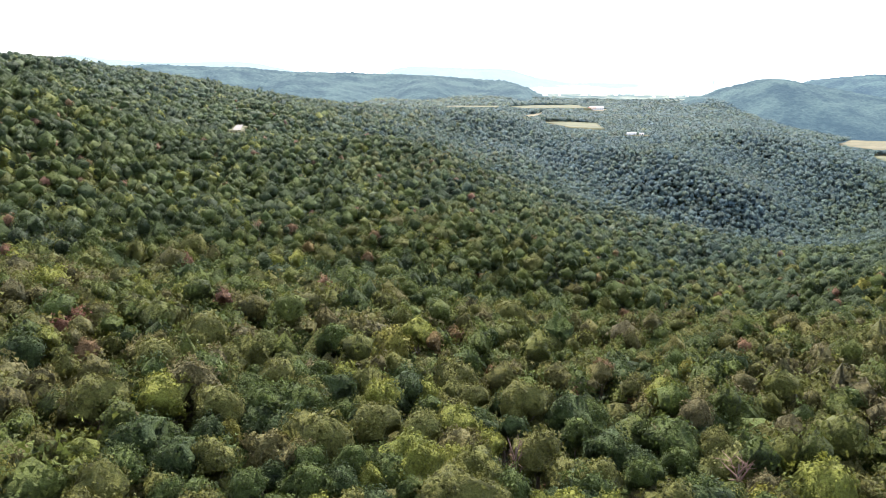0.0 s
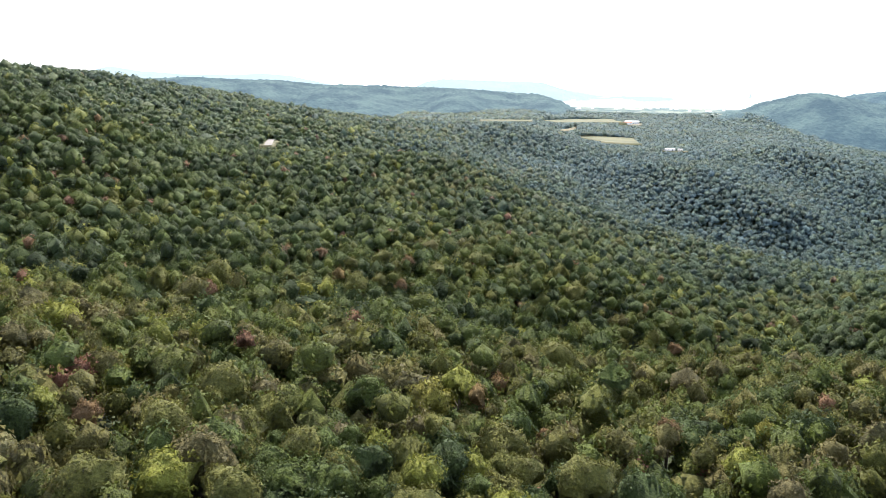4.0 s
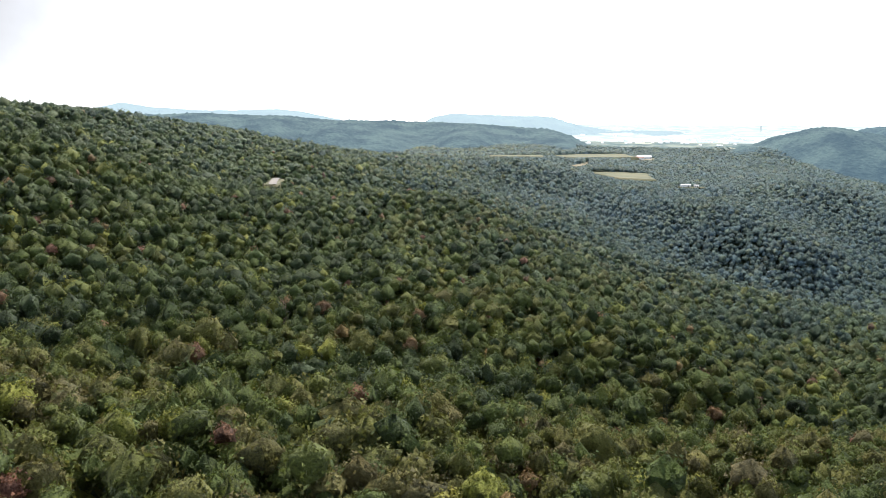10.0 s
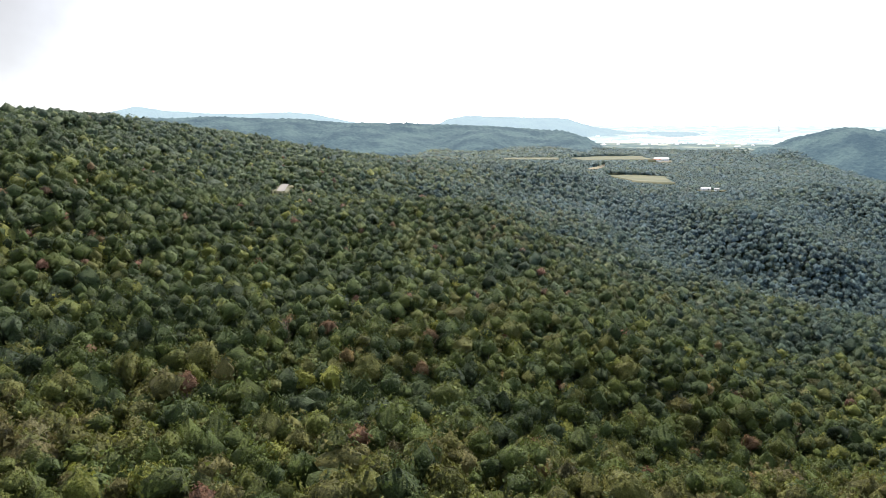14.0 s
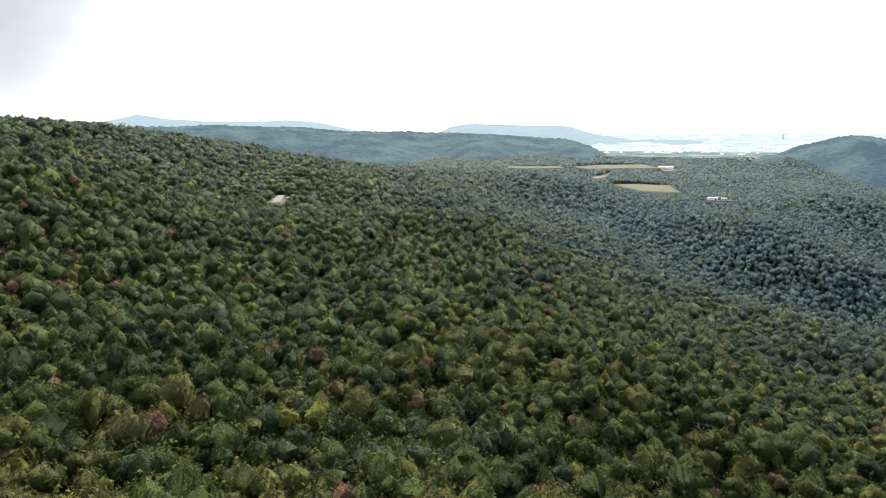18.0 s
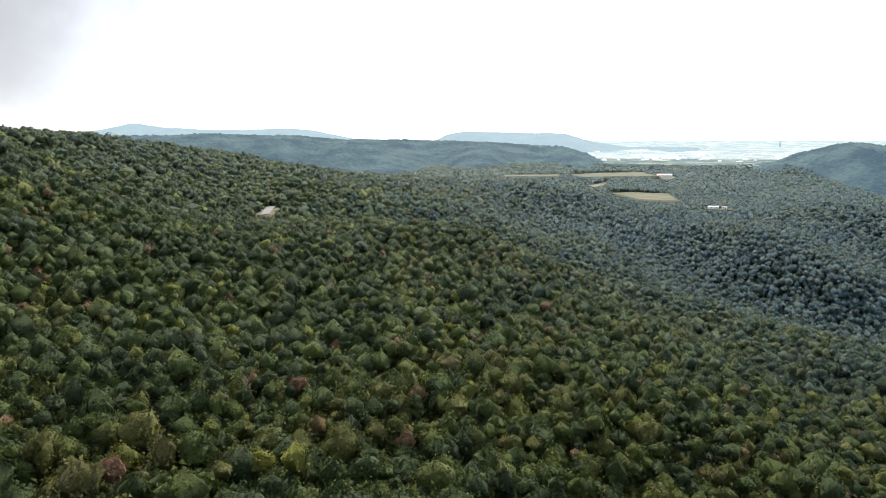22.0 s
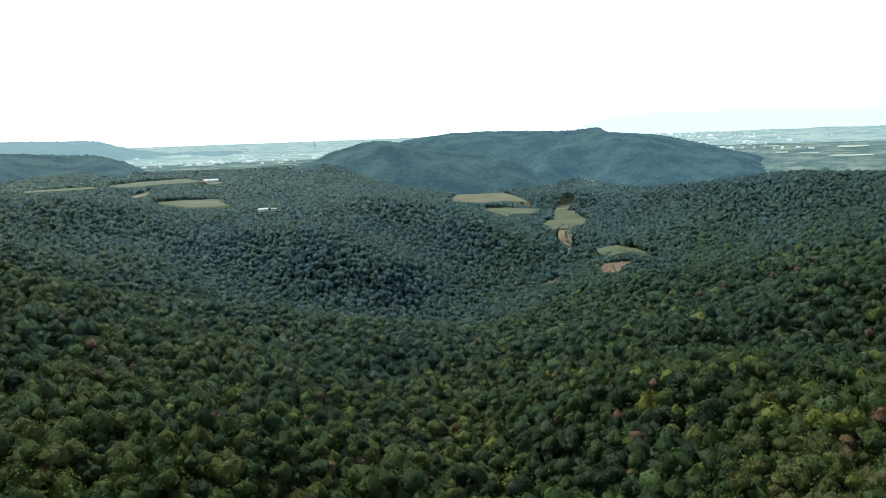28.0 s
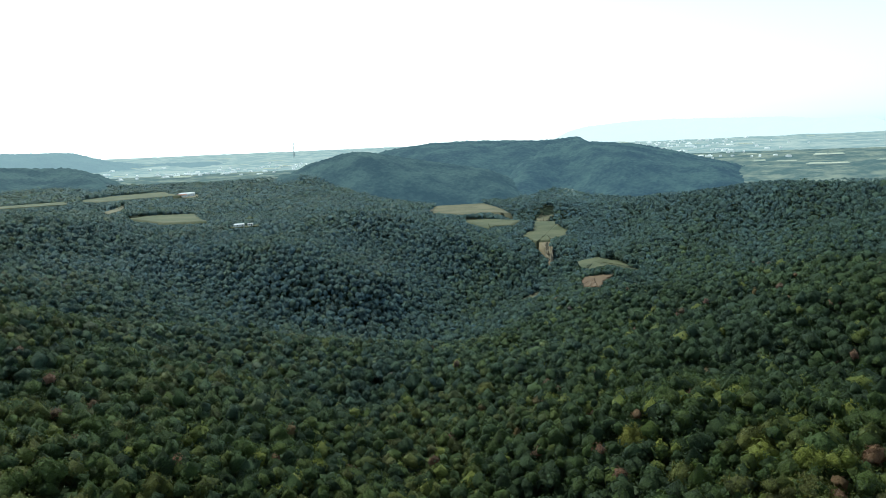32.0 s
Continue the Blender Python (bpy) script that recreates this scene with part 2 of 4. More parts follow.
# crest of the eastern hill
FORMS += [(961, 644, 111), (958, 730, 111), (953, 810, 109), (953, 877, 104), (942, 953, 95), (923, 1031, 82), (904, 1105, 66), (873, 1143, 42)]
# far side of the eastern hill
FORMS += [(1120, 728, 61), (1111, 824, 61), (1100, 914, 59), (1095, 987, 54), (1078, 1071, 45), (1053, 1156, 32), (1027, 1236, 16), (991, 1279, -8)]
# face of the eastern hill
FORMS += [(853, 587, 84), (845, 659, 75), (825, 760, 71), (793, 873, 52), (790, 972, 29), (718, 679, 46), (701, 789, 24), (746, 568, 65), (718, 611, 56), (848, 1059, 45)]
# plateau with farms
FORMS += [(68, 1441, 116), (167, 1634, 113), (323, 1731, 106), (380, 1490, 92), (327, 1245, 87), (235, 1268, 91), (162, 1281, 101), (95, 1319, 111), (529, 1547, 84), (671, 1651, 81), (605, 1893, 113), (456, 1989, 118), (323, 1965, 117), (690, 1474, 68)]
# brow of the long slope
FORMS += [(-71, 654, 114), (-39, 652, 112), (-14, 647, 108)]
# draw behind the brow
FORMS += [(-80, 724, 94), (-43, 721, 92), (-15, 717, 88), (12, 706, 81)]
# second brow
FORMS += [(28, 566, 86), (47, 553, 82), (65, 544, 77), (77, 525, 73), (95, 510, 69)]
# dip behind it
FORMS += [(51, 588, 75), (84, 560, 66), (104, 544, 62)]
# draw between slope and plateau
FORMS += [(-16, 807, 104), (15, 805, 89), (46, 802, 74), (92, 796, 68)]
# edge of the plateau
FORMS += [(-12, 999, 122), (57, 1047, 120), (92, 1043, 107), (20, 947, 100), (78, 911, 86), (150, 981, 79), (-68, 947, 125), (102, 866, 74)]
# the western ridge and the land under the start of the flight, in rows from south to north
FORMS += [(-650, y, z) for y, z in [(300, 157), (600, 171)]]
FORMS += [(-600, y, z) for y, z in [(0, 162), (900, 150)]]
FORMS += [(-520, y, z) for y, z in [(-260, 157), (-180, 160), (-100, 161), (-20, 161), (60, 161), (140, 161), (220, 162), (300, 163), (380, 165), (460, 166), (540, 173), (620, 177)]]
FORMS += [(-500, y, z) for y, z in [(760, 176), (1200, 101)]]
FORMS += [(-440, y, z) for y, z in [(-260, 152), (-180, 154), (-100, 156), (-20, 157), (60, 159), (140, 162), (220, 165), (300, 171), (380, 178), (460, 177), (540, 178), (620, 180)]]
FORMS += [(-400, y, z) for y, z in [(800, 180), (1000, 159)]]
FORMS += [(-360, y, z) for y, z in [(-260, 145), (-180, 146), (-100, 147), (-20, 150), (60, 157), (140, 157), (220, 150), (300, 162), (380, 185), (460, 186), (540, 177), (620, 175)]]
FORMS += [(-300, y, z) for y, z in [(840, 163), (1500, 92)]]
FORMS += [(-280, y, z) for y, z in [(-260, 136), (-180, 136), (-100, 135), (-20, 141), (60, 157), (140, 151), (220, 122), (300, 128), (380, 159), (460, 165), (540, 155), (620, 149)]]
FORMS += [(-250, y, z) for y, z in [(960, 144), (1250, 107)]]
FORMS += [(-200, y, z) for y, z in [(-260, 130), (-180, 128), (-100, 126), (-20, 132), (60, 146), (140, 138), (220, 107), (300, 107), (380, 126), (460, 131), (540, 128), (620, 118)]]
FORMS += [(-150, y, z) for y, z in [(900, 133)]]
FORMS += [(-120, y, z) for y, z in [(-260, 126), (-180, 125), (-100, 123), (-20, 125), (60, 128), (140, 121), (220, 104), (1050, 128)]]
FORMS += [(-80, y, z) for y, z in [(1700, 111)]]
FORMS += [(-40, y, z) for y, z in [(-260, 125), (-180, 124), (-100, 122), (-20, 119), (60, 114), (140, 109)]]
FORMS += [(40, y, z) for y, z in [(-260, 122), (-180, 121), (-100, 115), (-20, 106), (60, 101), (140, 98)]]
FORMS += [(60, y, z) for y, z in [(160, 94)]]
FORMS += [(100, y, z) for y, z in [(-200, 116)]]
FORMS += [(120, y, z) for y, z in [(-260, 116), (-180, 113), (-100, 104), (-20, 98), (60, 104)]]
FORMS += [(200, y, z) for y, z in [(-150, 104), (0, 103)]]
FORMS += [(260, y, z) for y, z in [(60, 111)]]
FORMS += [(330, y, z) for y, z in [(-60, 98)]]
# low land all round: bearing, distance, height
FORMS += [(r * math.sin(radians(a)), 120 + r * math.cos(radians(a)), 128 if a < 40 else 46 if a == 40 else 62) for r, a in [(1950, a) for a in range(0, 360, 20)]]
FORMS += [(1250 * math.sin(radians(a)), 120 + 1250 * math.cos(radians(a)), 75) for a in range(100, 340, 20)]

GRID, CELL, SOFT = 2350.0, 10.0, 28.0


def lay_of_the_land():
    """Heights on a grid, a smooth surface through all the landforms, that runs out into the plain."""
    p = np.array(FORMS, float)
    n = len(p)
    a = np.zeros((n + 1, n + 1))
    a[:n, :n] = np.sqrt((p[:, None, 0] - p[None, :, 0]) ** 2 + (p[:, None, 1] - p[None, :, 1]) ** 2 + SOFT ** 2) / 100 - 0.07 * np.eye(n)
    a[:n, n] = a[n, :n] = 1
    w = np.linalg.solve(a, np.r_[p[:, 2], 0])
    g = np.arange(-GRID, GRID + 1, CELL)
    x, y = np.meshgrid(g, g, indexing="ij")
    z = np.full(x.shape, w[n])
    for (px, py, _), k in zip(p, w):
        z += k / 100 * np.sqrt((x - px) ** 2 + (y - py) ** 2 + SOFT ** 2)
    r = np.hypot(x, y - 120)
    k = np.clip((r - 1900) / 320, 0, 1)
    k = k * k * (3 - 2 * k)
    return z * (1 - k) + (62 + 128 * np.clip((r - 1700) / 3150, 0, 1)) * k


HEIGHTS = lay_of_the_land()


def canopy(x, y):
    """Height of the tree tops over a place in the plan."""
    x, y = np.asarray(x, float), np.asarray(y, float)
    last = len(HEIGHTS) - 1.001
    u, v = np.clip((x + GRID) / CELL, 0, last), np.clip((y + GRID) / CELL, 0, last)
    i, j = u.astype(int), v.astype(int)
    a, b = u - i, v - j
    near = HEIGHTS[i, j] * (1 - a) * (1 - b) + HEIGHTS[i + 1, j] * a * (1 - b) + HEIGHTS[i, j + 1] * (1 - a) * b + HEIGHTS[i + 1, j + 1] * a * b
    r = np.hypot(x, y - 120)
    return np.where(r < 2220, near, 62 + 128 * np.clip((r - 1700) / 3150, 0, 1))


def land(x, y):
    return canopy(x, y) - 18


def mesh(name, verts, faces, mat, smooth=False):
    """verts (n, 3) and faces, an array of corner numbers with one row a face."""
    me = bpy.data.meshes.new(name)
    verts, faces = np.asarray(verts, np.float32), np.asarray(faces, np.int32)
    k = faces.shape[1]
    me.vertices.add(len(verts))
    me.vertices.foreach_set("co", verts.ravel())
    me.loops.add(faces.size)
    me.loops.foreach_set("vertex_index", faces.ravel())
    me.polygons.add(len(faces))
    me.polygons.foreach_set("loop_start", np.arange(0, faces.size, k, dtype=np.int32))
    me.polygons.foreach_set("use_smooth", np.broadcast_to(smooth, len(faces)).copy())
    me.update(calc_edges=True)
    me.materials.append(mat)
    return me


def face_ways(me, ways):
    """Leaves take the light like the bough that they sit on."""
    me.attributes.new("custom_normal", "FLOAT_VECTOR", "POINT").data.foreach_set("vector", np.asarray(ways, np.float32).ravel())


def sheet(name, r0, r1, rings, a0, a1, steps, height, mat, closed=False):
    """A sheet of land in rings round the flight, finer near it."""
    r = r0 * (r1 / r0) ** (np.arange(rings) / (rings - 1))
    a = np.radians(a0 + (a1 - a0) * np.arange(steps) / (steps if closed else steps - 1))
    rr, aa = np.meshgrid(r, a, indexing="ij")
    x, y = rr * np.sin(aa), 120 + rr * np.cos(aa)
    v = np.stack([x, y, height(x, y)], -1).reshape(-1, 3)
    i, j = np.meshgrid(np.arange(rings - 1), np.arange(steps if closed else steps - 1), indexing="ij")
    jn = (j + 1) % steps
    f = np.stack([i * steps + j, (i + 1) * steps + j, (i + 1) * steps + jn, i * steps + jn], -1).reshape(-1, 4)[:, ::-1]
    return new(name, mesh(name, v, f, mat, True))


tagged(sheet("ground", 2, 4880, 250, -180, 180, 440, land, FLOOR, True),
       "dark ground under the woods with green undergrowth", "ground", kind="structure")

RNG = np.random.default_rng(7)
WAVES = [(RNG.uniform(0.25, 0.75), RNG.uniform(0, 6.28), RNG.uniform(0, 6.28)) for _ in range(14)]


def tufts(x, y):
    return 0.45 * sum(np.sin(k * (x * math.cos(a) + y * math.sin(a)) + p) for k, a, p in WAVES)


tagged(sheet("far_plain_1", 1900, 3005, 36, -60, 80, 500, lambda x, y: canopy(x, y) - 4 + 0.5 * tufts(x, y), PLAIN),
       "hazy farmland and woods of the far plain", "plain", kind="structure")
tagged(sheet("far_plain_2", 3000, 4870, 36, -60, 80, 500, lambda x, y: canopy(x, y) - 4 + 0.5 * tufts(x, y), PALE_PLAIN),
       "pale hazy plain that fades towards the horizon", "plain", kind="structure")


def ridge(name, label, crest, front, back, mat, rough=1.0):
    """A long wooded hill: its crest line in plan with heights, and how far its slopes reach to either side."""
    c = np.array(crest, float)
    s = np.r_[0, np.cumsum(np.hypot(*np.diff(c[:, :2], axis=0).T))]
    n = int(s[-1] / 7)
    u = np.linspace(0, s[-1], n)
    line = np.stack([np.interp(u, s, c[:, k]) for k in range(3)], -1)
    win = np.hanning(2 * max(3, int(28 / 7)) + 3)
    pad = len(win) // 2
    for k in range(3):
        line[:, k] = np.convolve(np.pad(line[:, k], pad, mode="edge"), win / win.sum(), "valid")
    across = np.r_[np.linspace(-1, 0, 40) , np.linspace(0, 1, 12)[1:]]
    way = line[:, :2] - np.array([0, 120])
    way /= np.linalg.norm(way, axis=1)[:, None]
    off = np.where(across < 0, across * front, across * back)
    x = line[:, None, 0] + way[:, None, 0] * off
    y = line[:, None, 1] + way[:, None, 1] * off
    low = canopy(x, y) - 25
    fold = 1 + 0.2 * np.sin(u / 90 + 3 * np.sin(u / 210))[:, None] * np.sin(across * 3)
    fall = np.cos(np.clip(np.abs(across * fold), 0, 1) * math.pi / 2) ** 1.3
    ends = np.clip(np.minimum(u, s[-1] - u) / 160, 0, 1)[:, None] ** 0.6
    z = low + (line[:, None, 2] - low) * fall * ends + rough * (tufts(x, y) + RNG.normal(0, 1.3, x.shape)) * np.clip(1.3 - np.abs(across), 0.2, 1)
    # gullies that run down the slopes
    wind = u[:, None] / 47 + 1.7 * np.sin(u / 130)[:, None] + 1.2 * np.sin(across * 4 + u[:, None] / 200)
    z += 7 * np.sin(wind) * np.sin(math.pi * np.clip(np.abs(across), 0, 1))
    v = np.stack([x, y, z], -1).reshape(-1, 3)
    m = len(across)
    i, j = np.meshgrid(np.arange(n - 1), np.arange(m - 1), indexing="ij")
    f = np.stack([i * m + j, (i + 1) * m + j, (i + 1) * m + j + 1, i * m + j + 1], -1).reshape(-1, 4)
    return tagged(new(name, mesh(name, v, f, mat, True)), label, "hill", kind="structure")


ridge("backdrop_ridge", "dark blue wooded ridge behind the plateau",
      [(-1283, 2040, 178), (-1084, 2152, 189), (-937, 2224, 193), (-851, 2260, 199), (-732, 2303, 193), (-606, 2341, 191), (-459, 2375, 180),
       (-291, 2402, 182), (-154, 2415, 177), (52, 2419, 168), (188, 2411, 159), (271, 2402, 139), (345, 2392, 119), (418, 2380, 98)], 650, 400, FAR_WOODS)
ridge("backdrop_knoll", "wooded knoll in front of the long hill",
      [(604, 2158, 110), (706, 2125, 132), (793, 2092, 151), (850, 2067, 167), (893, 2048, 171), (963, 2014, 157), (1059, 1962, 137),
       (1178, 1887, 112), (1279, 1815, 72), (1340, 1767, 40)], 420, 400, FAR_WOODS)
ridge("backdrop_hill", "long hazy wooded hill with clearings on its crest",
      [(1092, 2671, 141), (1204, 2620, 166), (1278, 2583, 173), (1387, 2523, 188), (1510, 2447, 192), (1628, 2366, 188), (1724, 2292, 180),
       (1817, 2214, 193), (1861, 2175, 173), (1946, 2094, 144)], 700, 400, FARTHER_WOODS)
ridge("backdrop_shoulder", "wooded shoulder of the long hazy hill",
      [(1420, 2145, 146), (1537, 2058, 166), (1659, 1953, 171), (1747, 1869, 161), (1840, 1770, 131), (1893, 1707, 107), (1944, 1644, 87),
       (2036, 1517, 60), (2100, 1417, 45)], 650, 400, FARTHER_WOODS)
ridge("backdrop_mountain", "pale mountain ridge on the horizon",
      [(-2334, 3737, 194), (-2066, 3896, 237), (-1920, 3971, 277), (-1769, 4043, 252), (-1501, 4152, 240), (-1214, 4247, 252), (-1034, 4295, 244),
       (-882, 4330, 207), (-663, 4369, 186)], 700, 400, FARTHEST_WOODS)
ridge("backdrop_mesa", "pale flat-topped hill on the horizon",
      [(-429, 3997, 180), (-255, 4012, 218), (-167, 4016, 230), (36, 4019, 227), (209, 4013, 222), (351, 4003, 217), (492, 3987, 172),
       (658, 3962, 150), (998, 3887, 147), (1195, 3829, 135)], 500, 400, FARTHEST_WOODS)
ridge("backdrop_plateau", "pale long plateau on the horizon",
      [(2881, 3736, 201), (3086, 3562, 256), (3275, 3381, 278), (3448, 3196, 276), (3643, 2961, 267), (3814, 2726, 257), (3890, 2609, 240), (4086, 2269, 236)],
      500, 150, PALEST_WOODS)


# ---- open land in the woods ----
OPEN = [
    ("field", "dry tan hay field on the valley floor", HAY, [(762, 1467), (887, 1639), (968, 1687), (995, 1627), (922, 1433), (877, 1342), (862, 1389), (789, 1380), (782, 1433)]),
    ("field", "pale green meadow between hedgerow trees", GRASS, [(760, 1336), (810, 1333), (844, 1262), (785, 1200), (753, 1215), (720, 1188), (737, 1253)]),
    ("field", "olive meadow in the middle of the valley", GRASS, [(900, 1293), (933, 1266), (864, 1176), (828, 1109), (775, 1051), (739, 1040), (713, 1052), (740, 1123), (791, 1160)]),
    ("field", "small dry meadow behind a line of trees", HAY, [(960, 1362), (1030, 1412), (1028, 1384), (950, 1318), (935, 1325)]),
    ("field", "narrow tilled brown field along the creek", SOIL, [(759, 1120), (751, 1058), (669, 956), (616, 897), (626, 918), (688, 997)]),
    ("field", "green meadow at the foot of the hill", GRASS, [(666, 907), (703, 903), (696, 858), (674, 801), (657, 776), (657, 832), (620, 828), (625, 854)]),
    ("field", "bare red soil field at the valley's near end", RED_SOIL, [(562, 776), (587, 797), (623, 781), (584, 763), (557, 739), (543, 752)]),
    ("field", "small dry grass clearing by the creek", HAY, [(490, 794), (521, 813), (543, 820), (510, 792)]),
    ("field", "pale green hay meadow on the plateau", GRASS, [(167, 1326), (212, 1359), (275, 1339), (255, 1235), (250, 1175), (199, 1202), (184, 1287)]),
    ("field", "long green strip of meadow on the plateau", GRASS, [(1, 1542), (81, 1564), (115, 1569), (107, 1469), (0, 1467)]),
    ("field", "green pasture beside the farm", GRASS, [(142, 1675), (212, 1772), (319, 1827), (315, 1640), (262, 1628), (158, 1565)]),
    ("field", "pale farmyard round the long barn", HAY, [(300, 1640), (330, 1745), (374, 1740), (345, 1630)]),
    ("field", "small pale clearing below the farm", HAY, [(144, 1363), (203, 1534), (176, 1396), (145, 1312)]),
    # yard and bank added to lift the houses and the road into view
    ("field", "small grassy yard round the white houses", GRASS, [(262, 1104), (296, 1098), (304, 1116), (268, 1122)]),
    ("field", "grassy bank along the road through the woods", GRASS, [(-175, 652), (-181, 684), (-186, 716), (-198, 716), (-193, 684), (-187, 652)]),
    ("clearing", "bare tan clearing high on the wooded ridge", SOIL, [(-392, 684), (-368, 692), (-350, 664), (-366, 650)]),
]
ROAD = [(-180, 656), (-183, 668), (-186, 682), (-189, 696), (-192, 712)]


def drape(name, label, mat, outline, lift=0.0, category="field"):
    """A patch of open ground laid on the land, or lifted to show over the trees, with banks that run down to the woods.
    """
    p = np.array(outline, float)
    q = np.roll(p, -1, 0)
    edge = np.concatenate([a + (c - a) * np.linspace(0, 1, 9)[:-1, None] for a, c in zip(p, q)])
    edge += RNG.normal(0, 1.2, edge.shape)
    # the middle from which all of the outline can be seen best
    way = q - p
    side = np.stack([-way[:, 1], way[:, 0]], -1) / np.linalg.norm(way, axis=1)[:, None]
    side *= np.sign((p[:, 0] * q[:, 1] - q[:, 0] * p[:, 1]).sum())
    tries = np.random.default_rng(5).uniform(p.min(0), p.max(0), (900, 2))
    mid = tries[np.argmax(((tries[:, None] - p[None]) * side[None]).sum(2).min(1))]
    rings, m = 9, len(edge)
    reach = [k / (rings - 2) for k in range(rings - 1)] + [1.002 + 0.012 * lift]
    v = np.concatenate([mid + (edge - mid) * k for k in reach])
    z = land(v[:, 0], v[:, 1])
    z = 0.15 * z + 0.85 * z[:m].mean() + 0.35 + lift if lift else z + 0.35
    z[-m:] = land(v[-m:, 0], v[-m:, 1]) - 0.8
    i, j = np.meshgrid(np.arange(rings - 1), np.arange(m), indexing="ij")
    f = np.stack([i * m + j, i * m + (j + 1) % m, (i + 1) * m + (j + 1) % m, (i + 1) * m + j], -1).reshape(-1, 4)
    return tagged(new(name, mesh(name, np.c_[v, z], f, mat, True)), label, category, kind="structure")


# metres of lift that bring open ground into the camera's view
VIEW_LIFTS = {
    "grassy bank along the road through the woods": 13,
    "small grassy yard round the white houses": 12,
    "long green strip of meadow on the plateau": 13,
    "green pasture beside the farm": 13,
    "pale farmyard round the long barn": 13,
    "small pale clearing below the farm": 11,
    "pale green hay meadow on the plateau": 12,
    "dry tan hay field on the valley floor": 10,
    "pale green meadow between hedgerow trees": 10,
    "olive meadow in the middle of the valley": 10,
    "small dry meadow behind a line of trees": 10,
    "narrow tilled brown field along the creek": 10,
    "green meadow at the foot of the hill": 11,
    "bare red soil field at the valley's near end": 11,
    "small dry grass clearing by the creek": 11,
}
for name, label, mat, outline in OPEN:
    drape(name, label, mat, outline, VIEW_LIFTS.get(label, 0.0))


def strip(points, width, steps=60):
    """Left and right edges of a smooth band along points of the plan."""
    p = np.array(points, float)
    s = np.linspace(0, len(p) - 1, steps)
    c = np.stack([np.interp(s, np.arange(len(p)), p[:, k]) for k in (0, 1)], -1)
    win = np.hanning(13) / np.hanning(13).sum()
    c = np.stack([np.convolve(np.pad(c[:, k], 6, mode="edge"), win, "valid") for k in (0, 1)], -1)
    t = np.gradient(c, axis=0)
    t /= np.linalg.norm(t, axis=1)[:, None]
    n = np.stack([-t[:, 1], t[:, 0]], -1) * width / 2
    return c + n, c - n


edge_a, edge_b = strip(ROAD, 6.5)
v = np.concatenate([edge_a, edge_b])
k = np.arange(len(edge_a) - 1)
road_z = 0.2 * land(*((edge_a + edge_b) / 2).T) + 0.8 * float(land(-187, 684)) + 14.2
tagged(new("road", mesh("road", np.c_[v, np.r_[road_z, road_z]], np.stack([k, k + len(edge_a), k + len(edge_a) + 1, k + 1], -1), ASPHALT, True)),
       "pale worn asphalt road curving through the woods", "road", kind="structure")
SIGHT_LANE = (1.0, 1.012, 1.025, 1.04, 1.06, 1.08, 1.11, 1.14)
# open ground: its outline, its lift into view, and how far towards the camera trees stay low
CLEARED = [(np.array(o[3], float), VIEW_LIFTS.get(o[1], 0.0), SIGHT_LANE[:5] if o[0] == "clearing" or VIEW_LIFTS.get(o[1], 0) < 11.5 else SIGHT_LANE) for o in OPEN]


def inside(x, y, outline):
    hit = np.zeros(len(x), bool)
    for (ax, ay), (cx, cy) in zip(outline, np.roll(outline, -1, 0)):
        cross = (ay > y) != (cy > y)
        hit ^= cross & (x < (cx - ax) * (y - ay) / ((cy - ay) + 1e-9) + ax)
    return hit


# ---- trees ----
def ico(sub):
    bm = bmesh.new()
    bmesh.ops.create_icosphere(bm, subdivisions=sub, radius=1)
    v = np.array([q.co for q in bm.verts])
    f = np.array([[q.index for q in p.verts] for p in bm.faces])
    bm.free()
    return v, f


ICO1, ICO2 = ico(1), ico(2)


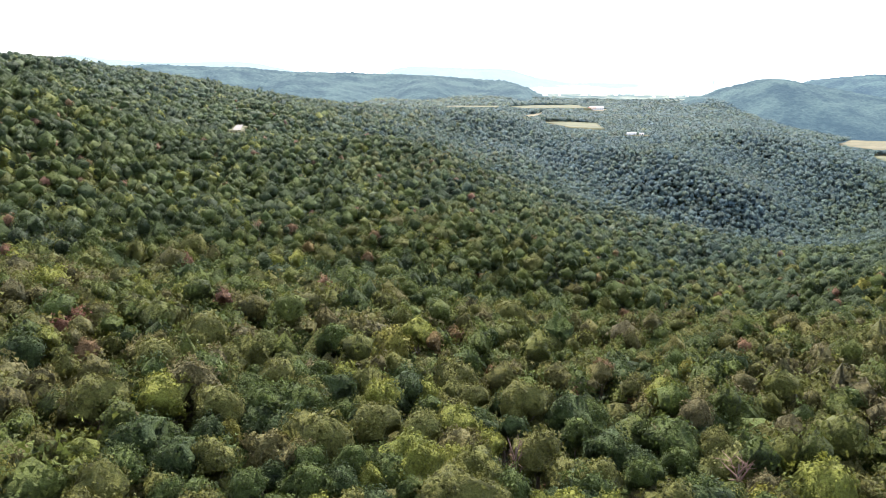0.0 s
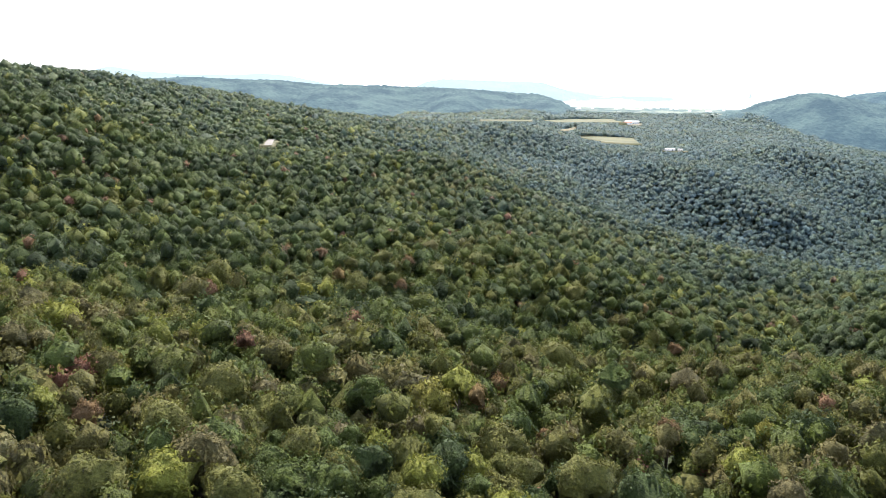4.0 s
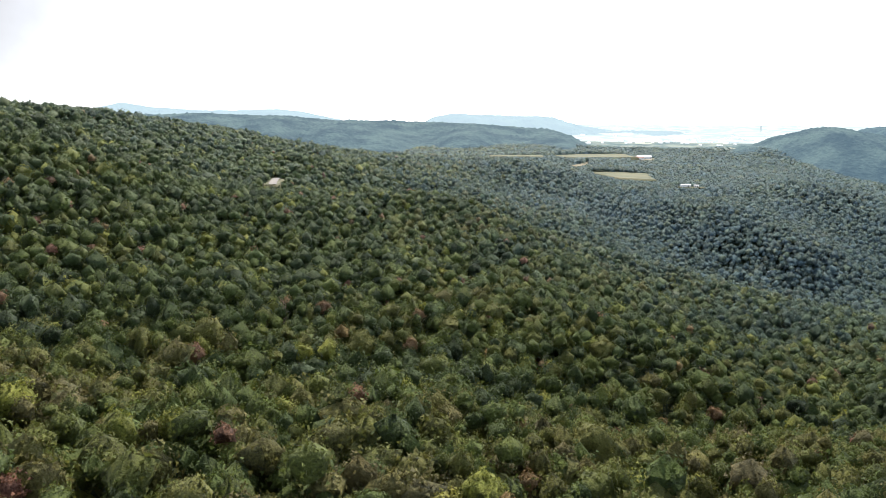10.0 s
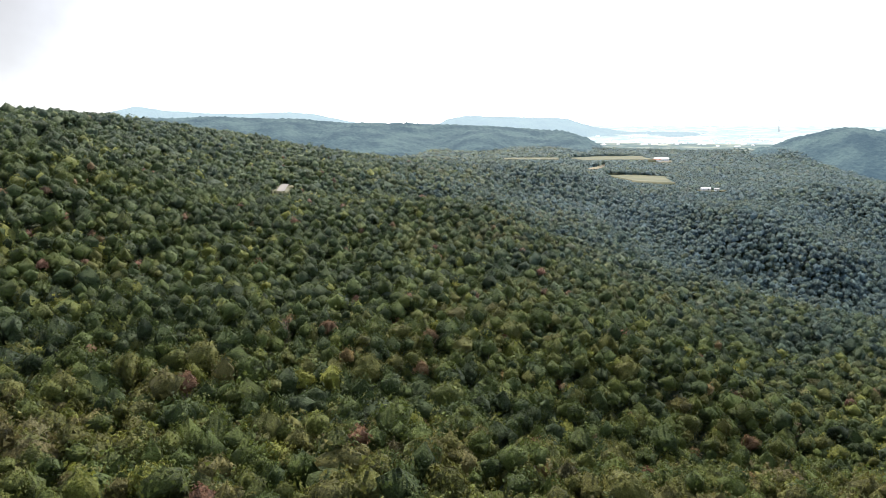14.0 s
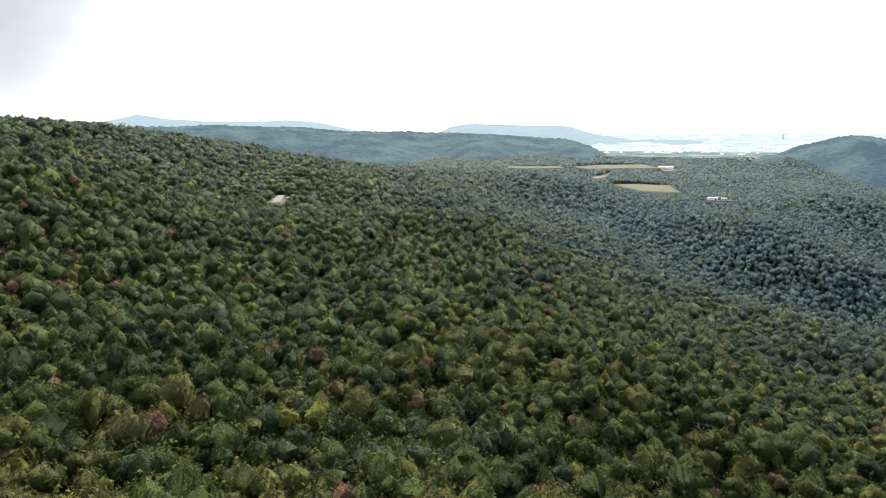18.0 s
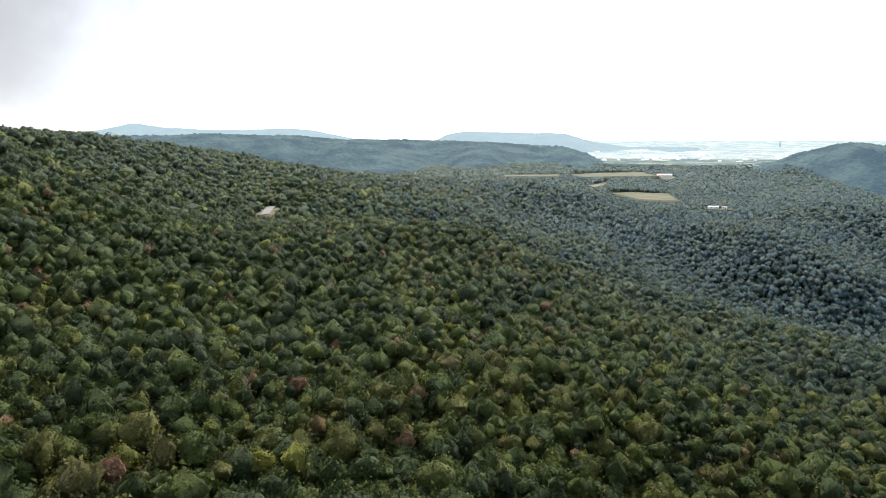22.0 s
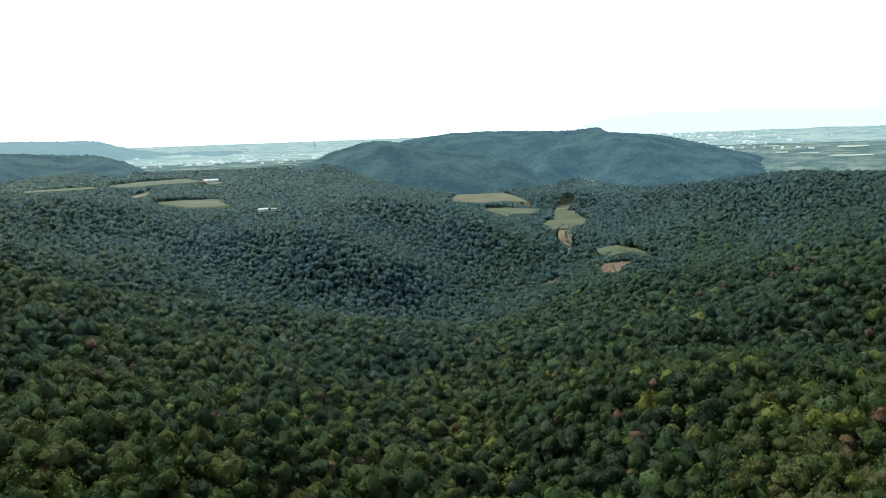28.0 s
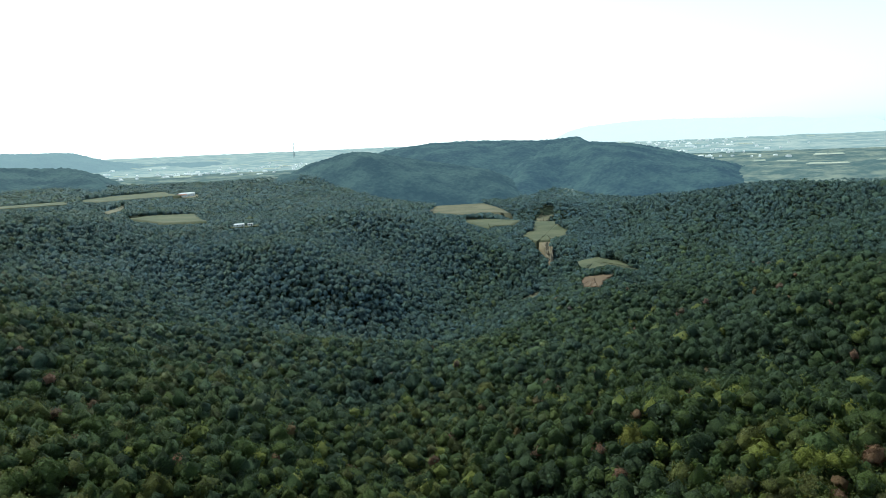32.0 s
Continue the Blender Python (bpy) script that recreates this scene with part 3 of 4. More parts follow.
def crown(rng, boughs, sprigs, leaves, size, core, tall, point=0.0, base=-0.45, lean=0.34, haze_tilt=0.0):
    """A crown of about unit radius round z = 0: boughs like cushions over a dome, sprigs that bulge from them, sprays of leaves on top.
    Returns verts, triangles, which are smooth, and the way each corner faces."""
    k = np.arange(boughs)
    az = 2.4 * k + rng.uniform(0, 6.28) + rng.normal(0, 0.35, boughs)
    up = 1 - 1.3 * (k + 0.5) / boughs
    rad = rng.uniform(0.75, 1.25, boughs) * 1.3 / math.sqrt(boughs)
    shy = (1 - rad * rng.uniform(0.6, 1.15, boughs)) * (1 + 0.14 * np.sin(2 * az + rng.uniform(0, 6)) + 0.08 * np.sin(3 * az + rng.uniform(0, 6)))
    out = np.sqrt(np.clip(1 - up * up, 0, 1)) * shy
    mid = np.stack([out * np.cos(az), out * np.sin(az), tall * 0.55 * up * shy], -1)
    on = rng.integers(0, boughs, sprigs)
    way = rng.normal(0, 1, (sprigs, 3)) + mid[on] * 1.2 + np.array([0, 0, 0.5])
    way /= np.linalg.norm(way, axis=1)[:, None] + 1e-6
    mid = np.concatenate([mid, mid[on] + way * rad[on, None] * 0.8])
    rad = np.r_[rad, rad[on] * rng.uniform(0.32, 0.58, sprigs)]

    def reach(way):
        b = way @ mid.T
        disc = b * b - ((mid ** 2).sum(1) - rad ** 2)[None]
        r = np.where(disc > 0, b + np.sqrt(np.clip(disc, 0, None)), 0)
        return np.maximum(r.max(1), 0.5 * np.sqrt((way[:, :2] ** 2).sum(1) + (tall * 0.7 * way[:, 2]) ** 2))

    def facing(p):
        near = np.argmin(np.linalg.norm(p[:, None] - mid[None], axis=2) - rad[None], axis=1)
        n = (p - mid[near]) / (np.linalg.norm(p - mid[near], axis=1)[:, None] + 1e-6)
        dome = p * np.array([1, 1, 1 / tall]) + np.array([0, 0, 0.25])
        # normals tipped up on distant crowns evens their shading, in place of haze
        n = (1 - lean) * n + lean * dome / (np.linalg.norm(dome, axis=1)[:, None] + 1e-6) + np.array([0, 0, haze_tilt])
        return n / (np.linalg.norm(n, axis=1)[:, None] + 1e-6)

    v, f = core
    p = v * (reach(v) * rng.uniform(0.88, 1.0, len(v)))[:, None]
    f = f[v[f].mean(1)[:, 2] > base]
    verts, faces, smooth, ways = [p], [f], [np.ones(len(f), bool)], [facing(p)]
    if leaves:
        way = rng.normal(0, 1, (leaves, 3)) + np.array([0, 0, 0.5])
        way /= np.linalg.norm(way, axis=1)[:, None]
        c = way * (reach(way) * rng.uniform(0.90, 1.06, leaves))[:, None]
        n = facing(c)
        face = n + rng.normal(0, 0.55, (leaves, 3))
        face /= np.linalg.norm(face, axis=1)[:, None]
        t = np.cross(face, rng.normal(0, 1, (leaves, 3)))
        t /= np.linalg.norm(t, axis=1)[:, None]
        s = np.cross(face, t)
        w = size * rng.uniform(0.6, 1.3, leaves)[:, None]
        at = len(p) + np.arange(leaves) * 3
        verts.append(np.stack([c + t * w, c - t * w * 0.6 + s * w * 0.8, c - t * w * 0.6 - s * w * 0.8], 1).reshape(-1, 3))
        faces.append(np.stack([at, at + 1, at + 2], -1))
        smooth.append(np.ones(leaves, bool))
        n = n + rng.normal(0, 0.32, (leaves, 3))
        ways.append(np.repeat(n / np.linalg.norm(n, axis=1)[:, None], 3, 0))
    verts = np.concatenate(verts)
    high = np.clip(verts[:, 2] / verts[:, 2].max(), -0.6, 1)
    verts[:, :2] *= (1 - point * high)[:, None]
    return verts, np.concatenate(faces), np.concatenate(smooth), np.concatenate(ways)


def patch(x, y):
    """Slow changes of the wood from place to place, about 0 to 1."""
    return 0.5 + 0.2 * (np.sin(x / 61 + 1.3) * np.cos(y / 47) + np.sin(x / 23 - y / 31 + 2) + 0.8 * np.sin(x / 37 + 1.7 * np.sin(y / 53)))


def scatter(rng, spacing, near, far, ok=None, ahead=True):
    """Places in the plan on a loose grid, between two distances from the flight line: over the land ahead and to the right of it, or over the rest."""
    g = np.arange(-far, far + 300, spacing)
    x, y = np.meshgrid(g, g)
    x = x.ravel() + rng.uniform(-0.6, 0.6, x.size) * spacing
    y = y.ravel() + rng.uniform(-0.6, 0.6, y.size) * spacing
    d = np.hypot(x, y - np.clip(y, 0, 145))
    left, right = np.degrees(np.arctan2(x, y + 110)), np.degrees(np.arctan2(x, y - 60))
    keep = (d >= near) & (d < far) & (((left > -44) & (right < 70) & (y > 30)) == ahead)
    x, y = x[keep], y[keep]
    if ok is not None:
        keep = ok(x, y)
        x, y = x[keep], y[keep]
    return x, y


def tones(rng, x, y):
    t = rng.beta(1.5, 1.9, len(x)) * 0.63 + 0.34 * (patch(x, y) - 0.5)
    # yellower tones on the near knoll, darker tones down the ravine behind it
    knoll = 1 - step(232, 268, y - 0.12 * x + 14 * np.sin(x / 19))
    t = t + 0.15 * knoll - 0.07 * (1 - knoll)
    odd = rng.uniform(0, 1, len(x))
    t = np.where(odd > 0.94, rng.uniform(0.79, 0.87, len(x)), np.clip(t, 0, 0.74))
    return np.clip(np.where(odd < 0.018, rng.uniform(0.93, 1.0, len(x)), t), 0, 1)


def step(a, b, v):
    k = np.clip((v - a) / (b - a), 0, 1)
    return k * k * (3 - 2 * k)


def bearing(x, y):
    return np.degrees(np.arctan2(x, y - 40))


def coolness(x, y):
    """How much haze is painted into the leaves: none round the flight, more on the valley hill and beyond, less on the
    hills east of the creek.
    """
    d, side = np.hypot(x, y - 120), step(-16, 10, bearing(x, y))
    haze_tint = side * (0.30 * step(220, 560, d) + 0.46 * step(540, 820, d)) + (1 - side) * 0.4 * step(200, 1200, d)
    return haze_tint * (1 - 0.55 * step(22, 40, bearing(x, y)) * (1 - step(800, 1300, d)))


def forest(name, label, rng, x, y, size, protos, below=0.0):
    """One joined mesh of many trees."""
    r = size * np.clip(np.exp(rng.normal(-0.06, 0.28, len(x))), 0.5, 1.7)
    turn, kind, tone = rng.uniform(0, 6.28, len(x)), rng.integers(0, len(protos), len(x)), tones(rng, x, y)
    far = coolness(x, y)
    haze_tint = np.clip(0.88 * far + (rng.normal(0, 0.11, len(x)) + 0.2 * (patch(y, x) - 0.5)) * np.minimum(1, 3 * far), 0, 0.93)
    # bright odd tones dropped where haze would dull them
    tone = np.where((tone > 0.78) & (rng.uniform(0, 1, len(x)) < 2.2 * far), 0.4, tone)
    # tones darkened by bearing to either side; to the east for weaker haze
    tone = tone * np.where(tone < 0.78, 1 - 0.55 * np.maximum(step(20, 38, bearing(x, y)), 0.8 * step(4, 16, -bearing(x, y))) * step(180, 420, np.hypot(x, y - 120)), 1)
    r = np.where(tone > 0.92, np.minimum(r, 0.8 * size), r)
    top = canopy(x, y) + rng.normal(0, 2.2, len(x)) * (1 - 0.75 * far) + (r - size) * (0.9 - 0.4 * far) - 2.0 * far + 5 * (patch(x * 0.8, y * 0.8) - 0.5) - below
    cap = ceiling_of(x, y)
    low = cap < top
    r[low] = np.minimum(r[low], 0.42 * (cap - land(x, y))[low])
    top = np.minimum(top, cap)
    verts, faces, shade, haze_mix, round_, facing, at = [], [], [], [], [], [], 0
    for k, (v, f, sm, fw) in enumerate(protos):
        i = np.flatnonzero(kind == k)
        if not len(i):
            continue
        c, s = np.cos(turn[i])[:, None], np.sin(turn[i])[:, None]
        px = (v[:, 0] * c - v[:, 1] * s) * r[i, None] + x[i, None]
        py = (v[:, 0] * s + v[:, 1] * c) * r[i, None] + y[i, None]
        pz = (v[:, 2] - v[:, 2].max()) * r[i, None] + top[i, None]
        verts.append(np.stack([px, py, pz], -1).reshape(-1, 3))
        faces.append((f[None] + (at + np.arange(len(i)) * len(v))[:, None, None]).reshape(-1, 3))
        shade.append(np.repeat(tone[i], len(v)))
        haze_mix.append(np.repeat(haze_tint[i], len(v)))
        round_.append(np.tile(sm, len(i)))
        facing.append(np.stack([fw[:, 0] * c - fw[:, 1] * s, fw[:, 0] * s + fw[:, 1] * c, np.broadcast_to(fw[:, 2], (len(i), len(v)))], -1).reshape(-1, 3))
        at += len(i) * len(v)
    me = mesh(name, np.concatenate(verts), np.concatenate(faces), FOREST, np.concatenate(round_))
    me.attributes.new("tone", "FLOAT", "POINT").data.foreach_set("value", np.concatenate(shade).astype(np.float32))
    me.attributes.new("haze_tint", "FLOAT", "POINT").data.foreach_set("value", np.concatenate(haze_mix).astype(np.float32))
    face_ways(me, np.concatenate(facing))
    return tagged(new(name, me), label, "forest", kind="stuff")


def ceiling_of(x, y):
    """How high trees may stand: none on open land, and in front of it only below the sight line from the flight."""
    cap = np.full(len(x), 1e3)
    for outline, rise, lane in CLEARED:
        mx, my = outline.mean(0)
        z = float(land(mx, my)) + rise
        # sight lines from a point on the flight, at 0, 120, 170
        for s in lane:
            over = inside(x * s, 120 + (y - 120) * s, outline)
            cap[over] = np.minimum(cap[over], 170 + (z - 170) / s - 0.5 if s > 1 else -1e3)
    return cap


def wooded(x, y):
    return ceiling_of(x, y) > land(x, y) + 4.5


# ---- single trees under the flight ----
def part(name, me, parent, label=""):
    ob = new(name, me)
    ob.parent = parent
    return tagged(ob, label)


KINDS = {
    "dark": (0.05, "dark green broadleaf tree with a dense rounded crown"),
    "green": (0.24, "green broadleaf tree with a full rounded crown"),
    "olive": (0.47, "olive green oak with a wide domed crown"),
    "brown": (0.66, "dull brownish-green oak in the closed canopy"),
    "light": (0.80, "light green tree with a tall pointed crown"),
    "yellow": (0.87, "yellow-green tree standing bright among the darker crowns"),
    "rusty": (0.95, "rusty brown tree turning to autumn colour"),
}


def tube(p, q, r0, r1, sides=6):
    """A tapered limb from p to q: verts and quads."""
    p, q = np.array(p, float), np.array(q, float)
    d = (q - p) / np.linalg.norm(q - p)
    a = np.cross(d, (0.31, 0.87, 0.39))
    a /= np.linalg.norm(a)
    c = np.cross(d, a)
    t = np.arange(sides) * 2 * math.pi / sides
    ring = np.cos(t)[:, None] * a + np.sin(t)[:, None] * c
    k = np.arange(sides)
    return np.concatenate([p + ring * r0, q + ring * r1]), np.stack([k, (k + 1) % sides, (k + 1) % sides + sides, k + sides], -1)


def limbs(name, pieces, mat):
    v, f, at = [], [], 0
    for pv, pf in pieces:
        v.append(pv)
        f.append(pf + at)
        at += len(pv)
    return mesh(name, np.concatenate(v), np.concatenate(f), mat, True)


def trunk_mesh(rng):
    """A trunk 13 m tall with a few limbs that reach into the crown."""
    pieces = [tube((0, 0, -1), (0.15, 0.1, 8), 0.34, 0.26), tube((0.15, 0.1, 8), (0, 0.2, 14), 0.26, 0.10)]
    for k in range(5):
        a, z = 1.3 * k + rng.uniform(0, 1), rng.uniform(6.5, 10)
        pieces.append(tube((0.1, 0.1, z), (2.4 * math.cos(a), 2.4 * math.sin(a), z + rng.uniform(2, 4)), 0.13, 0.04, 5))
    return limbs("trunk", pieces, BARK)


def bare_mesh(rng, fine):
    """Limbs and twigs of a leafless tree, from 5 to 17 m over the ground."""
    pieces = []
    for k in range(11):
        a, z = 2.4 * k, 6 + 0.8 * k
        out = rng.uniform(1.8, 3.4) * (1 - 0.05 * k)
        tip = np.array((out * math.cos(a), out * math.sin(a), z + rng.uniform(2.0, 3.5)))
        if not fine:
            pieces.append(tube((0, 0, z), tip, 0.14, 0.05, 5))
        for _ in range(9 if fine else 0):
            s = rng.uniform(0.4, 1)
            p = np.array((0, 0, z)) * (1 - s) + tip * s
            pieces.append(tube(p, p + rng.normal(0, 0.7, 3) + (0, 0, 0.8), 0.05, 0.02, 3))
    return limbs("twigs" if fine else "limbs", pieces, DEAD)


TREES = np.random.default_rng(11)
TRUNKS = [trunk_mesh(TREES) for _ in range(4)]
CROWNS = {}
for kind, (tone, _) in KINDS.items():
    CROWNS[kind] = []
    for _ in range(4):
        cv, cf, cs, cw = crown(TREES, TREES.integers(13, 22), 60, 900, 0.068, ICO2, TREES.uniform(1.5, 2.3), point=0.35 if kind == "light" else TREES.uniform(0, 0.2))
        cm = mesh("crown", cv, cf, FOREST, cs)
        face_ways(cm, cw)
        cm.attributes.new("tone", "FLOAT", "POINT").data.foreach_set("value", np.full(len(cv), tone + TREES.uniform(-0.035, 0.035), np.float32))
        CROWNS[kind].append((cm, cv[:, 2].min(), cv[:, 2].max()))


def tree(x, y, r, kind, lift=0.0):
    """One tree: an empty at its foot, a trunk, and a crown of radius r whose top stands in the canopy."""
    foot = float(land(x, y))
    top = float(canopy(x, y)) + lift + (r - 3.3) * 0.8
    root = tagged(new("tree"), KINDS[kind][1], "tree", "trees under the flight")
    root.location = (x, y, foot)
    cm, low, high = CROWNS[kind][TREES.integers(0, 4)]
    c = part("crown", cm, root)
    c.scale = (r, r, r)
    c.rotation_euler = (0, 0, TREES.uniform(0, 6.28))
    c.location = (0, 0, top - foot - high * r)
    t = part("trunk", TRUNKS[TREES.integers(0, 4)], root, "grey-brown trunk")
    s = (top - foot - 0.45 * r) / 14
    t.scale = (s, s, s)
    return root


def bare_tree(x, y, r):
    root = tagged(new("dead_tree"), "leafless reddish-grey dead tree among green crowns", "dead tree", "dead trees in the woods")
    foot = float(land(x, y))
    root.location = (x, y, foot)
    s = (18 + 1.5) / 17
    t = part("trunk", TRUNKS[0], root)
    t.scale = (s, s, s * 1.1)
    for nm, fine in (("limbs", False), ("twigs", True)):
        o = part(nm, bare_mesh(TREES, fine), root)
        if fine:
            tagged(o, "thin reddish-grey twigs", kind="stuff")
        o.scale = (s * r / 3, s * r / 3, s)
    return root


DARK_TREES = [(29, 117, 5.1), (71, 174, 6.1), (24, 132, 5.6), (33, 113, 3.0), (-73, 123, 4.5), (32, 426, 6.1), (270, 339, 7.0)]
GREEN_TREES = [(-24, 159, 4.5), (-28, 131, 4.1), (-42, 88, 3.7), (-4, 94, 2.5), (87, 149, 3.5), (54, 123, 5.0), (61, 145, 5.8), (-13, 100, 3.0),
               (-18, 91, 3.6), (-82, 284, 6.0), (-10, 341, 3.7), (-9, 312, 4.1), (28, 438, 6.0), (75, 408, 6.6), (12, 386, 7.0)]
OLIVE_TREES = [(-19, 106, 5.7), (-11, 115, 4.4), (-36, 112, 4.4), (2, 145, 5.6), (16, 113, 5.3), (-32, 95, 3.8), (-50, 150, 5.6), (72, 128, 4.8),
               (-53, 107, 4.8), (-39, 142, 4.7), (-52, 129, 5.0), (21, 220, 7.0), (-115, 273, 6.9), (-99, 289, 7.0), (-49, 302, 7.0), (45, 356, 6.0),
               (39, 375, 7.0), (233, 484, 7.0), (182, 298, 7.0), (205, 289, 7.0)]
YELLOW_TREES = [(-45, 112, 5.4), (-12, 164, 5.3), (-6, 174, 4.9), (48, 149, 5.1), (8, 113, 3.3), (61, 108, 6.3), (-55, 80, 4.6), (60, 171, 2.9),
                (-105, 193, 6.0), (-67, 187, 4.7), (2, 105, 3.6), (-66, 283, 4.4), (198, 266, 7.0), (195, 332, 6.5), (101, 403, 4.5)]
RUSTY_TREES = [(-65, 129, 3.6), (38, 167, 3.4), (11, 153, 2.2), (-32, 339, 4.1), (-69, 333, 4.5), (-95, 267, 5.7), (84, 329, 5.7), (-32, 310, 4.0),
               (36, 425, 3.4), (207, 253, 5.5)]
BARE_TREES = [(12, 110, 2.1), (49, 112, 4.1), (-83, 326, 2.6), (109, 353, 3.8)]
PLACED = [(x, y, r, k) for k, group in (("dark", DARK_TREES), ("green", GREEN_TREES), ("olive", OLIVE_TREES), ("yellow", YELLOW_TREES), ("rusty", RUSTY_TREES))
          for x, y, r in group]
for x, y, r, kind in PLACED:
    tree(x, y, min(0.75 * r, 3.4) if kind == "rusty" else min(r, 6.2), kind, 1.2)
for x, y, r in BARE_TREES:
    bare_tree(x, y, r)
TAKEN = np.array([(x, y, r) for x, y, r, _ in PLACED] + BARE_TREES)


def clear_of_placed(x, y, share=0.62):
    free = np.ones(len(x), bool)
    for tx, ty, tr in TAKEN:
        free &= (x - tx) ** 2 + (y - ty) ** 2 > (min(tr, 6.2) * share + 1.0) ** 2
    return free


def in_box(x, y):
    """The stretch of wood that the flight passes nearest."""
    return (np.abs(x - 4) < 48) & (y > 74) & (y < 140)


gx, gy = np.meshgrid(np.arange(-42, 52, 5.5), np.arange(74, 140, 5.5))
gx = gx.ravel() + TREES.uniform(-2.6, 2.6, gx.size)
gy = gy.ravel() + TREES.uniform(-2.6, 2.6, gy.size)
keep = clear_of_placed(gx, gy)
for x, y in zip(gx[keep], gy[keep]):
    kind = TREES.choice(["dark", "green", "olive", "brown", "light", "yellow", "rusty"], p=[0.20, 0.31, 0.26, 0.09, 0.07, 0.06, 0.01])
    tree(float(x), float(y), float(np.clip(4.0 * math.exp(TREES.normal(-0.08, 0.3)), 2.0, 6.2)), str(kind), TREES.normal(0, 1.4))

# ---- the rest of the woods ----
rng = np.random.default_rng(3)
WOODS = "dense mixed broadleaf woods in late summer green"


def rest(x, y):
    return wooded(x, y) & clear_of_placed(x, y) & ~in_box(x, y)


def thinned(x, y, rng):
    """Full woods where the flight can see them, about one tree in eight where the land hides them from it."""
    hidden = np.ones(len(x), bool)
    for ey, ez in ((0, 161), (75, 172), (150, 180)):
        rise = np.full(len(x), -1e9)
        for s in np.linspace(0.3, 0.95, 12):
            rise = np.maximum(rise, (canopy(x * s, ey + (y - ey) * s) - ez) / s)
        hidden &= rise > canopy(x, y) + 15 - ez
    return wooded(x, y) & (~hidden | (rng.uniform(0, 1, len(x)) < 0.12))


def stand(count, boughs, sprigs, leaves, size, core, low, high, base=-0.45, haze_tilt=0.0):
    """Crown shapes of a stand: domed, flat and pointed ones."""
    return [crown(rng, boughs + rng.integers(0, 4), sprigs, leaves, size, core, rng.uniform(low, high), rng.choice([0, 0, 0.1, 0.25, 0.45]), base, 0.34, haze_tilt) for _ in range(count)]


x, y = scatter(rng, 5.3, 0, 215, rest)
forest("forest", WOODS, rng, x, y, 3.9, stand(20, 11, 26, 200, 0.105, ICO1, 1.6, 2.7, -0.35))
x, y = scatter(rng, 6.0, 0, 420, wooded)
forest("undergrowth", "dark young trees under the tall crowns", rng, x, y, 4.3, stand(8, 7, 0, 12, 0.2, ICO1, 1.0, 1.5, 0.0), 6.5)
x, y = scatter(rng, 5.6, 480, 1000, lambda x, y: thinned(x, y, rng))
forest("undergrowth", "young trees and brush between the crowns of the far slopes", rng, x, y, 4.6, stand(8, 6, 0, 4, 0.25, ICO1, 1.0, 1.4, -0.1, 0.9), 4.0)
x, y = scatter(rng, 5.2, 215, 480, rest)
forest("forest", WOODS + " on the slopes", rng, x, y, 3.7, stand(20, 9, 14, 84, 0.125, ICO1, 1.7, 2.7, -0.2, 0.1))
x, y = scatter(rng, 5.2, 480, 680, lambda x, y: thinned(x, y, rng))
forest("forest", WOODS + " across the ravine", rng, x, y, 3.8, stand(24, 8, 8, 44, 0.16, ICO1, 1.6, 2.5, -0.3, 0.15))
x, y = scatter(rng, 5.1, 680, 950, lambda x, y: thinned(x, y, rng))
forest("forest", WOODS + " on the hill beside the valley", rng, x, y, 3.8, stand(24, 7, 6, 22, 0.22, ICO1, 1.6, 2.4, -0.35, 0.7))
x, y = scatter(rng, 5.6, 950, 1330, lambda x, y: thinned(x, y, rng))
forest("forest", "hazy blue-green woods on the hills round the valley", rng, x, y, 4.3, stand(24, 7, 4, 10, 0.30, ICO1, 1.5, 2.2, -0.2, 1.3))
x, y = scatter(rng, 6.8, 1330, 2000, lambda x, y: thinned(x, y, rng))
forest("forest", "hazy blue-green woods on the far slopes of the valley", rng, x, y, 5.2, stand(24, 7, 0, 6, 0.32, ICO1, 1.3, 1.8, -0.1, 1.6))
x, y = scatter(rng, 5.6, 0, 110, rest, False)
forest("forest", WOODS + " under the start of the flight", rng, x, y, 4.2, stand(12, 10, 10, 60, 0.17, ICO1, 1.3, 2.0))
x, y = scatter(rng, 7.4, 110, 300, wooded, False)
forest("forest", WOODS + " behind and beside the flight", rng, x, y, 5.4, stand(8, 7, 4, 12, 0.24, ICO1, 1.1, 1.8))


# ---- farms, tower and town ----
def box_mesh(name, w, d, h, mat, z=0.0):
    v = np.array([(sx * w / 2, sy * d / 2, z + sz * h) for sz in (0, 1) for sx, sy in ((-1, -1), (1, -1), (1, 1), (-1, 1))])
    f = np.array([(0, 1, 5, 4), (1, 2, 6, 5), (2, 3, 7, 6), (3, 0, 4, 7), (4, 5, 6, 7), (3, 2, 1, 0)])
    return mesh(name, v, f, mat)


def gable_mesh(name, w, d, z, rise, mat):
    """A gable roof with eaves, 0.2 m thick, over walls w by d."""
    e, t = 0.5, 0.2
    prof = [(-d / 2 - e, 0), (0, rise), (d / 2 + e, 0), (d / 2 + e, t), (0, rise + t), (-d / 2 - e, t)]
    v = np.array([(sx * (w / 2 + e), py, z + pz) for sx in (-1, 1) for py, pz in prof])
    f = [(k, (k + 1) % 6, (k + 1) % 6 + 6, k + 6) for k in range(6)] + [(0, 5, 4, 1), (1, 4, 3, 2), (6, 7, 10, 11), (7, 8, 9, 10)]
    return mesh(name, v, np.array(f)[:, ::-1], mat)


